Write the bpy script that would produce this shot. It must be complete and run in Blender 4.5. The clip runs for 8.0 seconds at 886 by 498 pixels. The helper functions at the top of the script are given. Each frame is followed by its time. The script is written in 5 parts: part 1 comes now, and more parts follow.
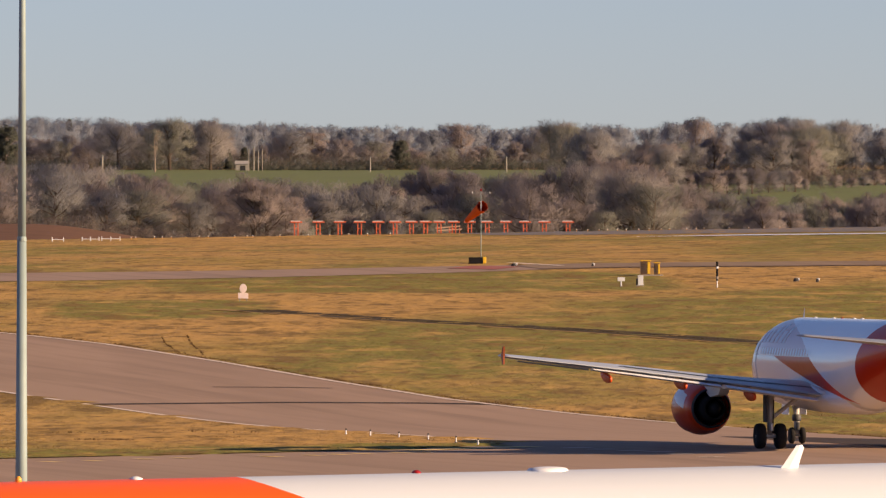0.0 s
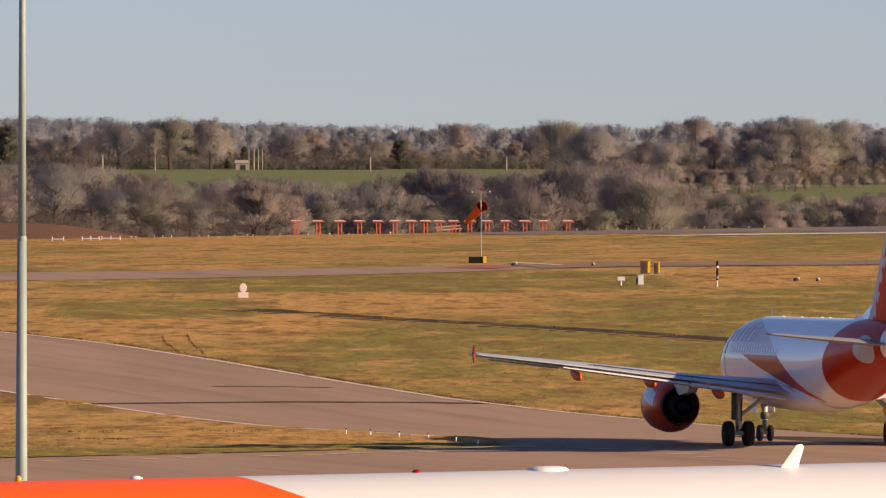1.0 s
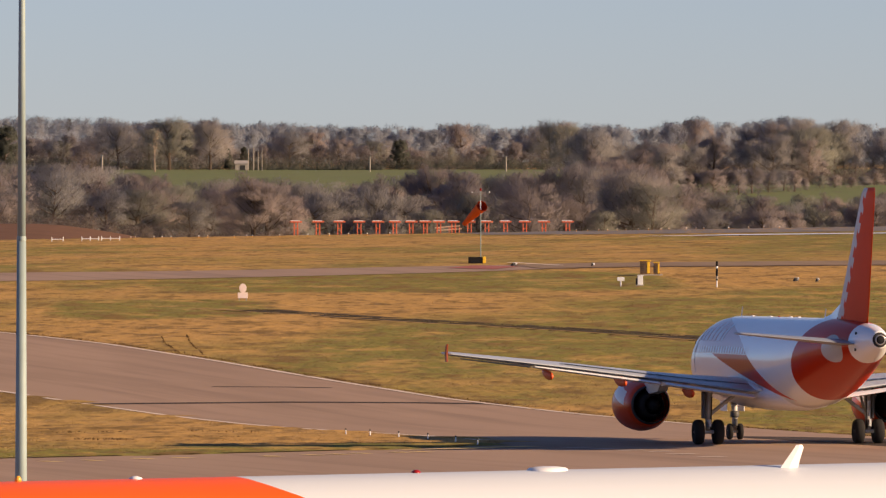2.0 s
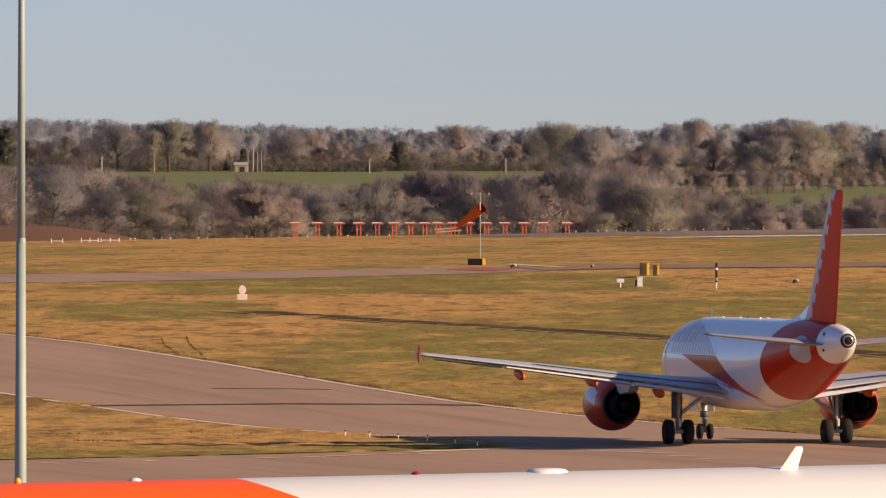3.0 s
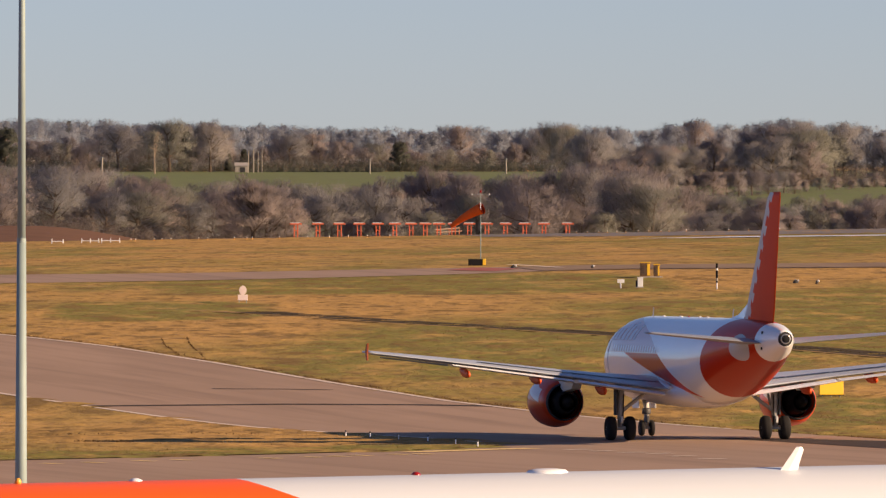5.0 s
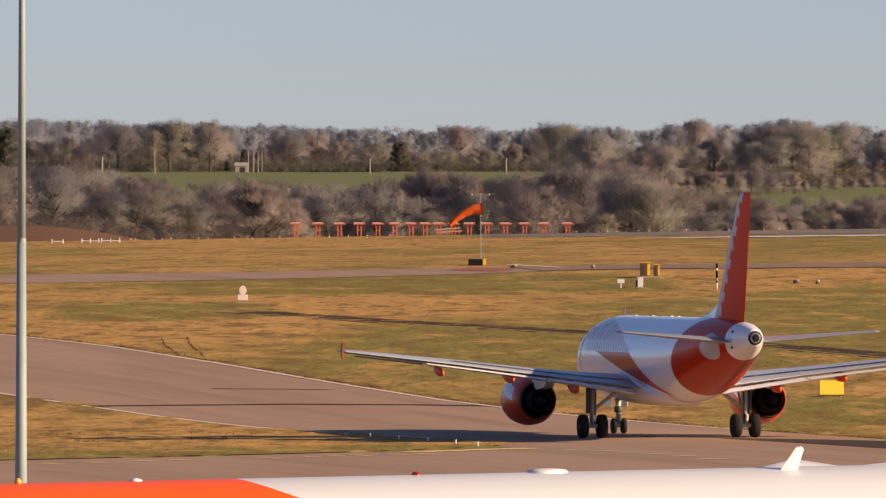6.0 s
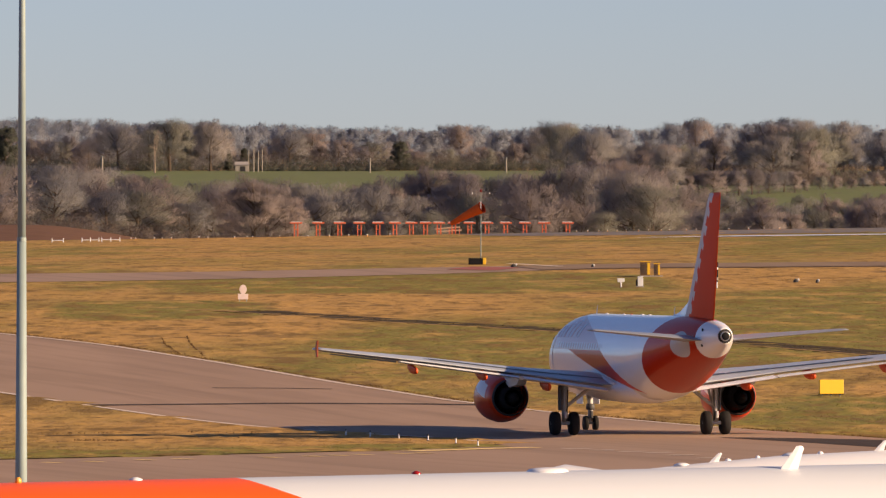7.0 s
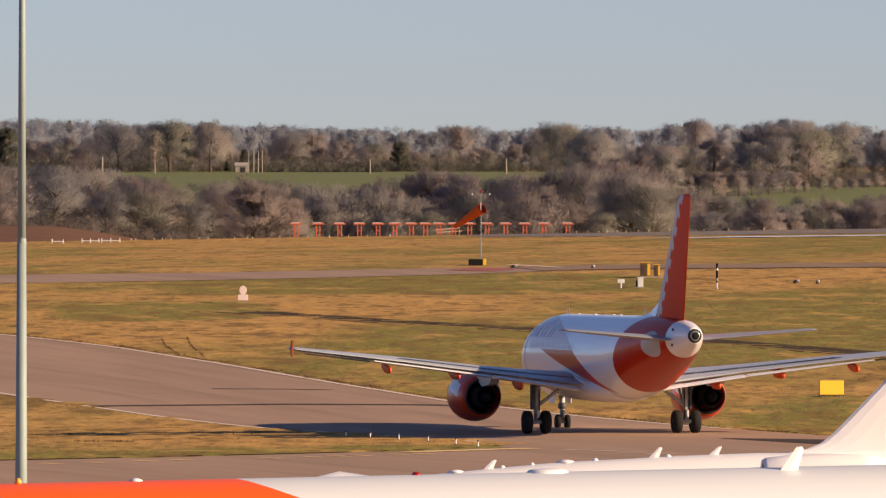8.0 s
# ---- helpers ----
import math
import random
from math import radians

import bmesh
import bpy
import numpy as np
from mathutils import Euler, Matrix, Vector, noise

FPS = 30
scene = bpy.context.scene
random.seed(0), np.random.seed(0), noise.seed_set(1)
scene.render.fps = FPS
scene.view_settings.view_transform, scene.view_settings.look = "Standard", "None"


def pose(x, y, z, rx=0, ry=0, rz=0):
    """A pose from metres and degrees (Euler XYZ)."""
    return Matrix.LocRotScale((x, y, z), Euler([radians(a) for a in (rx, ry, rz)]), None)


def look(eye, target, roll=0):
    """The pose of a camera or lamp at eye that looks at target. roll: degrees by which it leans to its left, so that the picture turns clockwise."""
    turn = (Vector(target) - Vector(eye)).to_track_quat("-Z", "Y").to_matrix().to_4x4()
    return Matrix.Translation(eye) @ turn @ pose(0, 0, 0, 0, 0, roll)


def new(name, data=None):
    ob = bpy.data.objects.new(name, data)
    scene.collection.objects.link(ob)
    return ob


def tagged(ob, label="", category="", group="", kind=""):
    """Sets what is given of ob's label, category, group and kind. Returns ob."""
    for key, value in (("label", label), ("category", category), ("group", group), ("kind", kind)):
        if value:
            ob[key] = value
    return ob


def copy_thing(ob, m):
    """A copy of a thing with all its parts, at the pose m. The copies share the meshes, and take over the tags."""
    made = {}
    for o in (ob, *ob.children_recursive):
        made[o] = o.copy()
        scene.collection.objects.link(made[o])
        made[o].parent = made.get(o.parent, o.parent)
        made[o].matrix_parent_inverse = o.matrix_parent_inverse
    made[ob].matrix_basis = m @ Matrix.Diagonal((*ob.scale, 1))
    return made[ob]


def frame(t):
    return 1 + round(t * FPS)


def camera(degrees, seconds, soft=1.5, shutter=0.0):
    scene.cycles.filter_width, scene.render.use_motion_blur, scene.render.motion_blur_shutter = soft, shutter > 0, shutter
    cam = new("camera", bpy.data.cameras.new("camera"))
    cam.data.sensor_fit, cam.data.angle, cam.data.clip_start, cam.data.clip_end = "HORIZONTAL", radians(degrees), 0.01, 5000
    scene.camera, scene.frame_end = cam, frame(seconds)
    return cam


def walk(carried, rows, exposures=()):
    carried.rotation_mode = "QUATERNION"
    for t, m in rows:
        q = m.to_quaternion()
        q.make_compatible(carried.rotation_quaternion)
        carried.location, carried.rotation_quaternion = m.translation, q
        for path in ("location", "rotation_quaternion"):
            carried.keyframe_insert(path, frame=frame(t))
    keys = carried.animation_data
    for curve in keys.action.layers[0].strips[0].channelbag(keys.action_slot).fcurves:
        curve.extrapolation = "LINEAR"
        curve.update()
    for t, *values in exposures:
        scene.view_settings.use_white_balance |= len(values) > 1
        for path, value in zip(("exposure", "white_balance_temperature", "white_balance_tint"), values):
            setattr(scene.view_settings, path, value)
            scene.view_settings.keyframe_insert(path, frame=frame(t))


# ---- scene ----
cam = camera(5.373, 8.0, soft=1.3)
# the eye stands 8.79 m above the taxiway, on a tripod that trembles a little
EYE = (0.0, 0.0, 8.79)
SWAY = [(0.0, 0.29, -3.14), (0.5, 3.0, -5.0), (1.0, 0.4, -4.2), (1.5, 1.5, -4.6), (1.75, 0.6, -4.3), (2.7, -0.9, -1.6),
        (3.0, -1.14, -0.7), (3.5, -1.29, 0.0), (4.0, -1.2, 0.0), (4.5, -0.35, 0.0), (5.2, -0.3, 0.0), (6.0, -0.25, 0.0),
        (6.5, 0.1, 0.1), (7.0, 0.0, -1.6), (7.5, 0.25, 0.0), (8.0, 0.0, 0.0)]
FOCAL = 16708.0
walk(cam, [(t, look(EYE, (-dx / FOCAL * 1000, 1000, 8.79 + (13.3 + dy) / FOCAL * 1000))) for t, dx, dy in SWAY])

# ---- light ----
SUN_TURN, SUN_HEIGHT = 73.0, 19.3      # degrees clockwise from the view, seen from behind the eye; and above the horizon
world = bpy.data.worlds.new("world")
scene.world = world
world.use_nodes = True
wt = world.node_tree
wt.nodes.clear()
sky = wt.nodes.new("ShaderNodeTexSky")
sky.sky_type = "NISHITA"
sky.sun_disc = False
sky.sun_elevation = radians(SUN_HEIGHT)
sky.sun_rotation = radians(180 - SUN_TURN)
sky.air_density, sky.dust_density, sky.ozone_density = 0.7, 0.2, 2.0
bg = wt.nodes.new("ShaderNodeBackground")
bg.inputs["Strength"].default_value = 0.052
wout = wt.nodes.new("ShaderNodeOutputWorld")
cool = wt.nodes.new("ShaderNodeMix")
cool.data_type, cool.blend_type = "RGBA", "MULTIPLY"
cool.inputs[0].default_value = 1.0
cool.inputs[7].default_value = (0.985, 0.92, 1.115, 1)
wt.links.new(sky.outputs[0], cool.inputs[6])
wt.links.new(cool.outputs[2], bg.inputs[0])
wt.links.new(bg.outputs[0], wout.inputs[0])
sun = new("sun", bpy.data.lights.new("sun", "SUN"))
sun.data.energy = 5.0
sun.data.angle = radians(0.6)
sun.data.color = (1.0, 0.70, 0.43)
a, e = radians(SUN_TURN), radians(SUN_HEIGHT)
sun.matrix_world = look((0, 0, 0), (-math.sin(a) * math.cos(e), math.cos(a) * math.cos(e), -math.sin(e)))
scene.view_settings.exposure = 0.88


# ---- materials ----
class Nodes:
    def __init__(self, name, rough=0.8, metal=0.0):
        self.mat = bpy.data.materials.new(name)
        self.mat.use_nodes = True
        self.t = self.mat.node_tree
        self.b = self.t.nodes["Principled BSDF"]
        self.b.inputs["Roughness"].default_value = rough
        self.b.inputs["Metallic"].default_value = metal

    def put(self, socket, value):
        if isinstance(value, bpy.types.NodeSocket):
            self.t.links.new(value, socket)
        else:
            socket.default_value = value

    def math(self, op, a, b=0.0, clamp=False):
        n = self.t.nodes.new("ShaderNodeMath")
        n.operation, n.use_clamp = op, clamp
        self.put(n.inputs[0], a)
        self.put(n.inputs[1], b)
        return n.outputs[0]

    def coords(self):
        return self.t.nodes.new("ShaderNodeTexCoord").outputs["Object"]

    def axes(self):
        n = self.t.nodes.new("ShaderNodeSeparateXYZ")
        self.t.links.new(self.coords(), n.inputs[0])
        return n.outputs

    def noise(self, size, detail=4.0, stretch=(1, 1, 1), rough=0.6):
        m = self.t.nodes.new("ShaderNodeMapping")
        m.inputs["Scale"].default_value = [s / size for s in stretch]
        self.t.links.new(self.coords(), m.inputs[0])
        n = self.t.nodes.new("ShaderNodeTexNoise")
        n.inputs["Scale"].default_value = 1.0
        n.inputs["Detail"].default_value = detail
        n.inputs["Roughness"].default_value = rough
        self.t.links.new(m.outputs[0], n.inputs["Vector"])
        return n.outputs["Fac"]

    def noise_along(self, across, along, turn):
        """Noise drawn out along a direction that lies turn degrees left of the y axis."""
        m = self.t.nodes.new("ShaderNodeMapping")
        m.vector_type = "TEXTURE"
        m.inputs["Scale"].default_value = (across, along, 1.0)
        m.inputs["Rotation"].default_value = (0, 0, radians(turn))
        self.t.links.new(self.coords(), m.inputs[0])
        n = self.t.nodes.new("ShaderNodeTexNoise")
        n.inputs["Scale"].default_value = 1.0
        n.inputs["Detail"].default_value = 4.0
        self.t.links.new(m.outputs[0], n.inputs["Vector"])
        return n.outputs["Fac"]

    def ramp(self, fac, stops):
        n = self.t.nodes.new("ShaderNodeValToRGB")
        while len(n.color_ramp.elements) < len(stops):
            n.color_ramp.elements.new(0.5)
        for el, (p, c) in zip(n.color_ramp.elements, stops):
            el.position, el.color = p, (*c, 1)
        self.put(n.inputs[0], fac)
        return n.outputs[0]

    def mix(self, fac, a, b, kind="MIX"):
        n = self.t.nodes.new("ShaderNodeMix")
        n.data_type, n.blend_type = "RGBA", kind
        self.put(n.inputs[0], fac)
        self.put(n.inputs[6], a if isinstance(a, bpy.types.NodeSocket) else (*a, 1))
        self.put(n.inputs[7], b if isinstance(b, bpy.types.NodeSocket) else (*b, 1))
        return n.outputs[2]

    def bump(self, height, strength=0.3, distance=0.05):
        n = self.t.nodes.new("ShaderNodeBump")
        n.inputs["Strength"].default_value, n.inputs["Distance"].default_value = strength, distance
        self.put(n.inputs["Height"], height)
        self.t.links.new(n.outputs[0], self.b.inputs["Normal"])

    def leafy(self, c, share=0.5):
        """Thin stuff that lets light through."""
        col = self.color(c) and self.b.inputs["Base Color"].links[0].from_socket
        tr = self.t.nodes.new("ShaderNodeBsdfTranslucent")
        mx = self.t.nodes.new("ShaderNodeMixShader")
        mx.inputs[0].default_value = share
        self.t.links.new(col, tr.inputs[0])
        self.t.links.new(self.b.outputs[0], mx.inputs[1])
        self.t.links.new(tr.outputs[0], mx.inputs[2])
        self.t.links.new(mx.outputs[0], self.t.nodes["Material Output"].inputs[0])
        return self.mat

    def color(self, c):
        self.put(self.b.inputs["Base Color"], c if isinstance(c, bpy.types.NodeSocket) else (*c, 1))
        return self.mat


def plain(name, c, rough=0.6, metal=0.0, vary=0.12, size=0.5):
    n = Nodes(name, rough, metal)
    if rough >= 0.8:
        n.b.inputs["Specular IOR Level"].default_value = 0.12
    f = n.noise(size, 5.0)
    return n.color(n.mix(f, [v * (1 - vary) for v in c], [min(1, v * (1 + vary)) for v in c]))


def grass_material(name, dry, green, dark, thin=False):
    straw = [v * 1.15 for v in dry] if dry[0] > dry[1] else dry
    n = Nodes(name, 0.95)
    big = n.noise(26.0, 3.0, (1.0, 0.32, 1))
    mid = n.noise(4.2, 4.0, (1.0, 0.38, 1), 0.62)
    fine = n.noise(1.3, 3.0, (1.0, 0.40, 1), 0.6)
    x, y, z = n.axes()
    # a damp green bank below the upper taxiway, a green hollow beside the drain, and other lusher ground
    lush = big
    for cx, cy, wx, wy, much in [(-2.0, 756.0, 22.0, 40.0, 0.85), (8.0, 768.0, 9.0, 26.0, 0.40), (-19.5, 672.0, 9.0, 30.0, 0.75), (6.0, 585.0, 17.0, 50.0, 0.42), (28.0, 660.0, 17.0, 110.0, 0.28),
                                 (50.0, 1050.0, 32.0, 240.0, 0.20), (-14.0, 411.0, 12.0, 13.0, 0.60), (-6.0, 420.0, 9.0, 11.0, 0.65), (0.0, 430.0, 6.0, 9.0, 0.65), (22.0, 500.0, 9.0, 24.0, 0.30)]:
        fx = n.math("MULTIPLY", n.math("SUBTRACT", 1.0, n.math("DIVIDE", n.math("ABSOLUTE", n.math("SUBTRACT", x, cx)), wx), True), 1.5)
        fy = n.math("MULTIPLY", n.math("SUBTRACT", 1.0, n.math("DIVIDE", n.math("ABSOLUTE", n.math("SUBTRACT", y, cy)), wy), True), 1.5)
        fx, fy = n.math("MINIMUM", fx, 1.0), n.math("MINIMUM", fy, 1.0)
        lush = n.math("ADD", lush, n.math("MULTIPLY", n.math("MULTIPLY", fx, fy), n.math("MULTIPLY", n.math("ADD", mid, 0.5), much)))
    c = n.mix(n.ramp(lush, [(0.46, (0, 0, 0)), (0.66, (0.95, 0.95, 0.95))]), dry, green)
    c = n.mix(n.ramp(mid, [(0.34, (0.65, 0.65, 0.65)), (0.49, (0, 0, 0))]), c, straw)
    c = n.mix(n.ramp(mid, [(0.55, (0, 0, 0)), (0.64, (0.9, 0.9, 0.9))]), c, dark)
    c = n.mix(n.ramp(fine, [(0.50, (0, 0, 0)), (0.66, (0.85, 0.85, 0.85))]), c, dark)
    n.bump(n.math("ADD", fine, n.math("MULTIPLY", mid, 0.8)), 0.6, 0.25)
    n.b.inputs["Specular IOR Level"].default_value = 0.1
    return n.leafy(c, 0.5) if thin else n.color(c)


def tarmac_material(name, base, joint=7.5):
    n = Nodes(name, 0.9)
    x, y, z = n.axes()
    big = n.noise(14.0, 4.0, (1, 0.3, 1))
    fine = n.noise(0.12, 3.0)
    streak = n.noise_along(1.4, 60.0, 16.6)
    lanes = n.noise_along(5.0, 150.0, 16.6)
    c = n.mix(big, [v * 0.82 for v in base], [v * 1.16 for v in base])
    c = n.mix(n.ramp(streak, [(0.48, (0, 0, 0)), (0.70, (0.55, 0.55, 0.55))]), c, [v * 0.6 for v in base])
    c = n.mix(n.ramp(lanes, [(0.50, (0, 0, 0)), (0.62, (0.35, 0.35, 0.35))]), c, [v * 0.62 for v in base])
    c = n.mix(n.math("MULTIPLY", fine, 0.4), c, [v * 0.7 for v in base])
    n.bump(fine, 0.25, 0.01)
    n.b.inputs["Specular IOR Level"].default_value = 0.2
    return n.color(c)


GRASS = grass_material("winter grass", (0.430, 0.260, 0.088), (0.196, 0.178, 0.045), (0.195, 0.122, 0.043))
BLADES = grass_material("standing grass blades", (0.390, 0.240, 0.086), (0.160, 0.158, 0.044), (0.190, 0.120, 0.044), True)
FIELD = grass_material("crop field", (0.150, 0.176, 0.078), (0.135, 0.168, 0.072), (0.140, 0.148, 0.080))
TARMAC = tarmac_material("taxiway asphalt", (0.356, 0.246, 0.178))
TARMAC_FAR = tarmac_material("far asphalt", (0.330, 0.232, 0.178))
TARMAC_DARK = tarmac_material("dark worn asphalt", (0.270, 0.190, 0.128))
RUNWAY = tarmac_material("runway asphalt", (0.190, 0.170, 0.165))
SOIL = plain("ploughed soil", (0.140, 0.076, 0.047), 0.95, 0, 0.3, 6.0)
MARK_WHITE = plain("worn white line", (0.66, 0.56, 0.48), 0.8, 0, 0.3, 0.8)
MARK_YELLOW = plain("worn yellow line", (0.80, 0.58, 0.26), 0.8, 0, 0.3, 0.8)
MARK_RED = plain("faded red paint", (0.32, 0.12, 0.10), 0.8, 0, 0.3, 2.0)
WHITE = plain("white paint", (0.76, 0.77, 0.80), 0.35, 0, 0.03, 3.0)
ORANGE = plain("orange paint", (0.70, 0.080, 0.008), 0.5, 0, 0.06, 2.0)
# dark blue that carries the shade of flap gap and aileron
SHADE_PANEL = plain("shade-dark wing panel", (0.035, 0.045, 0.075), 0.35, 0, 0.15, 0.8)
WING_GREY = plain("wing grey paint", (0.40, 0.43, 0.48), 0.3, 0, 0.1, 1.2)
LEG = plain("gear leg paint", (0.40, 0.39, 0.38), 0.45, 0, 0.15, 0.4)
FENCE_PAINT = plain("dull orange-brown paint", (0.30, 0.065, 0.020), 0.6, 0, 0.15, 0.3)
# shade under wing and fuselage is put into this dark grey
GEAR_DARK = plain("gear grey darkened for shade", (0.055, 0.055, 0.06), 0.6, 0, 0.2, 0.4)
GREY = plain("light grey paint", (0.48, 0.50, 0.53), 0.4, 0, 0.08, 1.5)
METAL = plain("bare metal", (0.55, 0.54, 0.52), 0.32, 0.9, 0.1, 0.3)
STEEL = plain("galvanised steel", (0.255, 0.325, 0.325), 0.65, 0.1, 0.15, 0.4)
DARK = plain("sooty metal", (0.028, 0.028, 0.031), 0.75, 0.1, 0.3, 0.3)
RUBBER = plain("tyre rubber", (0.022, 0.021, 0.022), 0.85, 0, 0.25, 0.2)
YELLOW = plain("yellow panel", (0.84, 0.52, 0.03), 0.5, 0, 0.08, 0.6)
BLACK = plain("black paint", (0.015, 0.015, 0.017), 0.85, 0, 0.2, 0.3)
GLASS_DARK = plain("dark window pane", (0.05, 0.055, 0.065), 0.15, 0, 0.1, 0.2)
RED_LAMP = plain("red lamp glass", (0.28, 0.012, 0.012), 0.2, 0, 0.1, 0.2)
AMBER = plain("amber lamp glass", (0.75, 0.36, 0.05), 0.3, 0, 0.1, 0.2)
CONCRETE = plain("concrete", (0.34, 0.31, 0.27), 0.9, 0, 0.2, 0.5)


# ---- mesh helpers ----
def put_mesh(name, bm, material, parent=None, smooth=False):
    me = bpy.data.meshes.new(name)
    bmesh.ops.recalc_face_normals(bm, faces=bm.faces)
    bm.to_mesh(me)
    bm.free()
    me.materials.append(material)
    if smooth:
        me.polygons.foreach_set("use_smooth", [True] * len(me.polygons))
    ob = new(name, me)
    ob.parent = parent
    return ob


def part(name, bm, material, parent, label="", smooth=False):
    return tagged(put_mesh(name, bm, material, parent, smooth), label)


def empty(name, m, label, category, group="", kind=""):
    ob = new(name)
    ob.empty_display_size = 0.3
    ob.matrix_basis = m
    return tagged(ob, label, category, group, kind)


def loft(rings, close=True, caps=True, bm=None):
    """A skin over rings of equal numbers of points."""
    bm = bm or bmesh.new()
    vs = [[bm.verts.new(p) for p in r] for r in rings]
    n = len(vs[0])
    for a, b in zip(vs, vs[1:]):
        for i in range(n if close else n - 1):
            bm.faces.new((a[i], a[(i + 1) % n], b[(i + 1) % n], b[i]))
    if caps:
        bm.faces.new(vs[0][::-1])
        bm.faces.new(vs[-1])
    return bm


def tube(a, b, ra, rb=None, n=10, bm=None):
    a, b = Vector(a), Vector(b)
    rb = ra if rb is None else rb
    d = (b - a).normalized()
    u = d.orthogonal().normalized()
    v = d.cross(u)
    ring = lambda c, r: [c + r * (math.cos(k * math.tau / n) * u + math.sin(k * math.tau / n) * v) for k in range(n)]
    return loft([ring(a, ra), ring(b, rb)], bm=bm)


def turned(profile, axis, n=24, at=(0, 0, 0), bm=None, caps=True):
    """A body turned about an axis ('x', 'y' or 'z'), from pairs (way along the axis, radius)."""
    rings = []
    for s, r in profile:
        ring = []
        for k in range(n):
            c, d = r * math.cos(k * math.tau / n), r * math.sin(k * math.tau / n)
            p = {"x": (s, c, d), "y": (c, s, d), "z": (c, d, s)}[axis]
            ring.append(Vector(at) + Vector(p))
        rings.append(ring)
    return loft(rings, bm=bm, caps=caps)


def box(size, at=(0, 0, 0), bevel=0.0, bm=None, turn=0.0):
    bm = bm or bmesh.new()
    made = bmesh.ops.create_cube(bm, size=1.0, matrix=Matrix.Translation(at) @ pose(0, 0, 0, 0, 0, turn) @ Matrix.Diagonal((*size, 1)))
    if bevel:
        edges = list({ed for v in made["verts"] for ed in v.link_edges})
        bmesh.ops.bevel(bm, geom=edges, offset=bevel, segments=2, affect="EDGES", profile=0.6)
    return bm


# ---- terrain ----
KNOT_Y = [-600, 380, 480, 600, 700, 790, 835, 900, 1100, 1380, 1440, 1560, 1800, 1870, 2200, 2300, 2650, 3200, 4900]
KNOT_Z = [0, 0, 0.0, 3.4, 5.55, 7.15, 8.15, 8.75, 10.25, 11.88, 11.98, 9.0, 10.0, 12.0, 22.0, 25.2, 32.5, 40.0, 46.0]
TABLE_Y = np.arange(-600, 4901, 2.0)
flat = np.interp(TABLE_Y, KNOT_Y, KNOT_Z)
kernel = np.ones(17) / 17
TABLE_Z = np.convolve(np.pad(flat, 8, mode="edge"), kernel, mode="valid")


def ease(a, b, v):
    f = np.clip((v - a) / (b - a), 0, 1)
    return f * f * (3 - 2 * f)


def height(x, y):
    """The ground's height: level round the near taxiway, then a long rise to the runway, a dip, and hills."""
    x, y = np.asarray(x, float), np.asarray(y, float)
    z = np.interp(y, TABLE_Y, TABLE_Z)
    z = z + 0.015 * np.clip(x, -110, 110) * ease(560, 1000, y) * (1 - ease(1440, 1600, y))
    z = z + 0.025 * np.clip(x - 6, -30, 90) * ease(150, 230, y) * (1 - ease(330, 385, y))
    z = z + 0.013 * np.clip(x, -30, 30) * ease(60, 90, y) * (1 - ease(150, 200, y))
    z = z + 4.7 * (1 - ease(-73, -35, x)) * np.exp(-((y - 1660) / 110) ** 2)
    return z


# ---- ground ----
def grid_mesh(name, xs, ys, material, lift=0.0):
    X, Y = np.meshgrid(xs, ys)
    Z = height(X, Y) + lift
    nx, ny = len(xs), len(ys)
    me = bpy.data.meshes.new(name)
    i = np.arange(nx * ny).reshape(ny, nx)
    quads = np.stack([i[:-1, :-1], i[:-1, 1:], i[1:, 1:], i[1:, :-1]], -1).reshape(-1, 4)
    me.from_pydata(np.stack([X, Y, Z], -1).reshape(-1, 3).tolist(), [], quads.tolist())
    me.materials.append(material)
    me.polygons.foreach_set("use_smooth", [True] * len(me.polygons))
    return new(name, me)


side = np.concatenate([np.arange(4, 90, 4), np.arange(90, 200, 10), np.geomspace(200, 4000, 16)])
XS = np.concatenate([-side[::-1], [0], side])
YS = np.concatenate([np.arange(-600, 100, 50), np.arange(100, 380, 10), np.arange(380, 1700, 2.0), np.arange(1700, 3300, 10), np.arange(3300, 4901, 100)])
tagged(grid_mesh("ground", XS, YS, GRASS), "dry winter grass of an airfield, tan with greener patches", "ground", kind="structure")


def strip(name, edge_a, edge_b, material, lift, label, steps=60, across=8, kind="structure", category="pavement"):
    """A paved sheet between two plan lines, laid on the terrain."""
    def along(line, f):
        line = np.array(line, float)
        d = np.concatenate([[0], np.cumsum(np.hypot(*np.diff(line, axis=0).T))])
        return np.interp(f * d[-1], d, line[:, 0]), np.interp(f * d[-1], d, line[:, 1])
    f = np.linspace(0, 1, steps + 1)
    ax, ay = along(edge_a, f)
    bx, by = along(edge_b, f)
    g = np.linspace(0, 1, across + 1)
    X = ax[:, None] * (1 - g) + bx[:, None] * g
    Y = ay[:, None] * (1 - g) + by[:, None] * g
    Z = height(X, Y) + lift
    i = np.arange((steps + 1) * (across + 1)).reshape(steps + 1, across + 1)
    quads = np.stack([i[:-1, :-1], i[:-1, 1:], i[1:, 1:], i[1:, :-1]], -1).reshape(-1, 4)
    me = bpy.data.meshes.new(name)
    me.from_pydata(np.stack([X, Y, Z], -1).reshape(-1, 3).tolist(), [], quads.tolist())
    me.materials.append(material)
    ob = new(name, me)
    return tagged(ob, label, category, kind=kind)


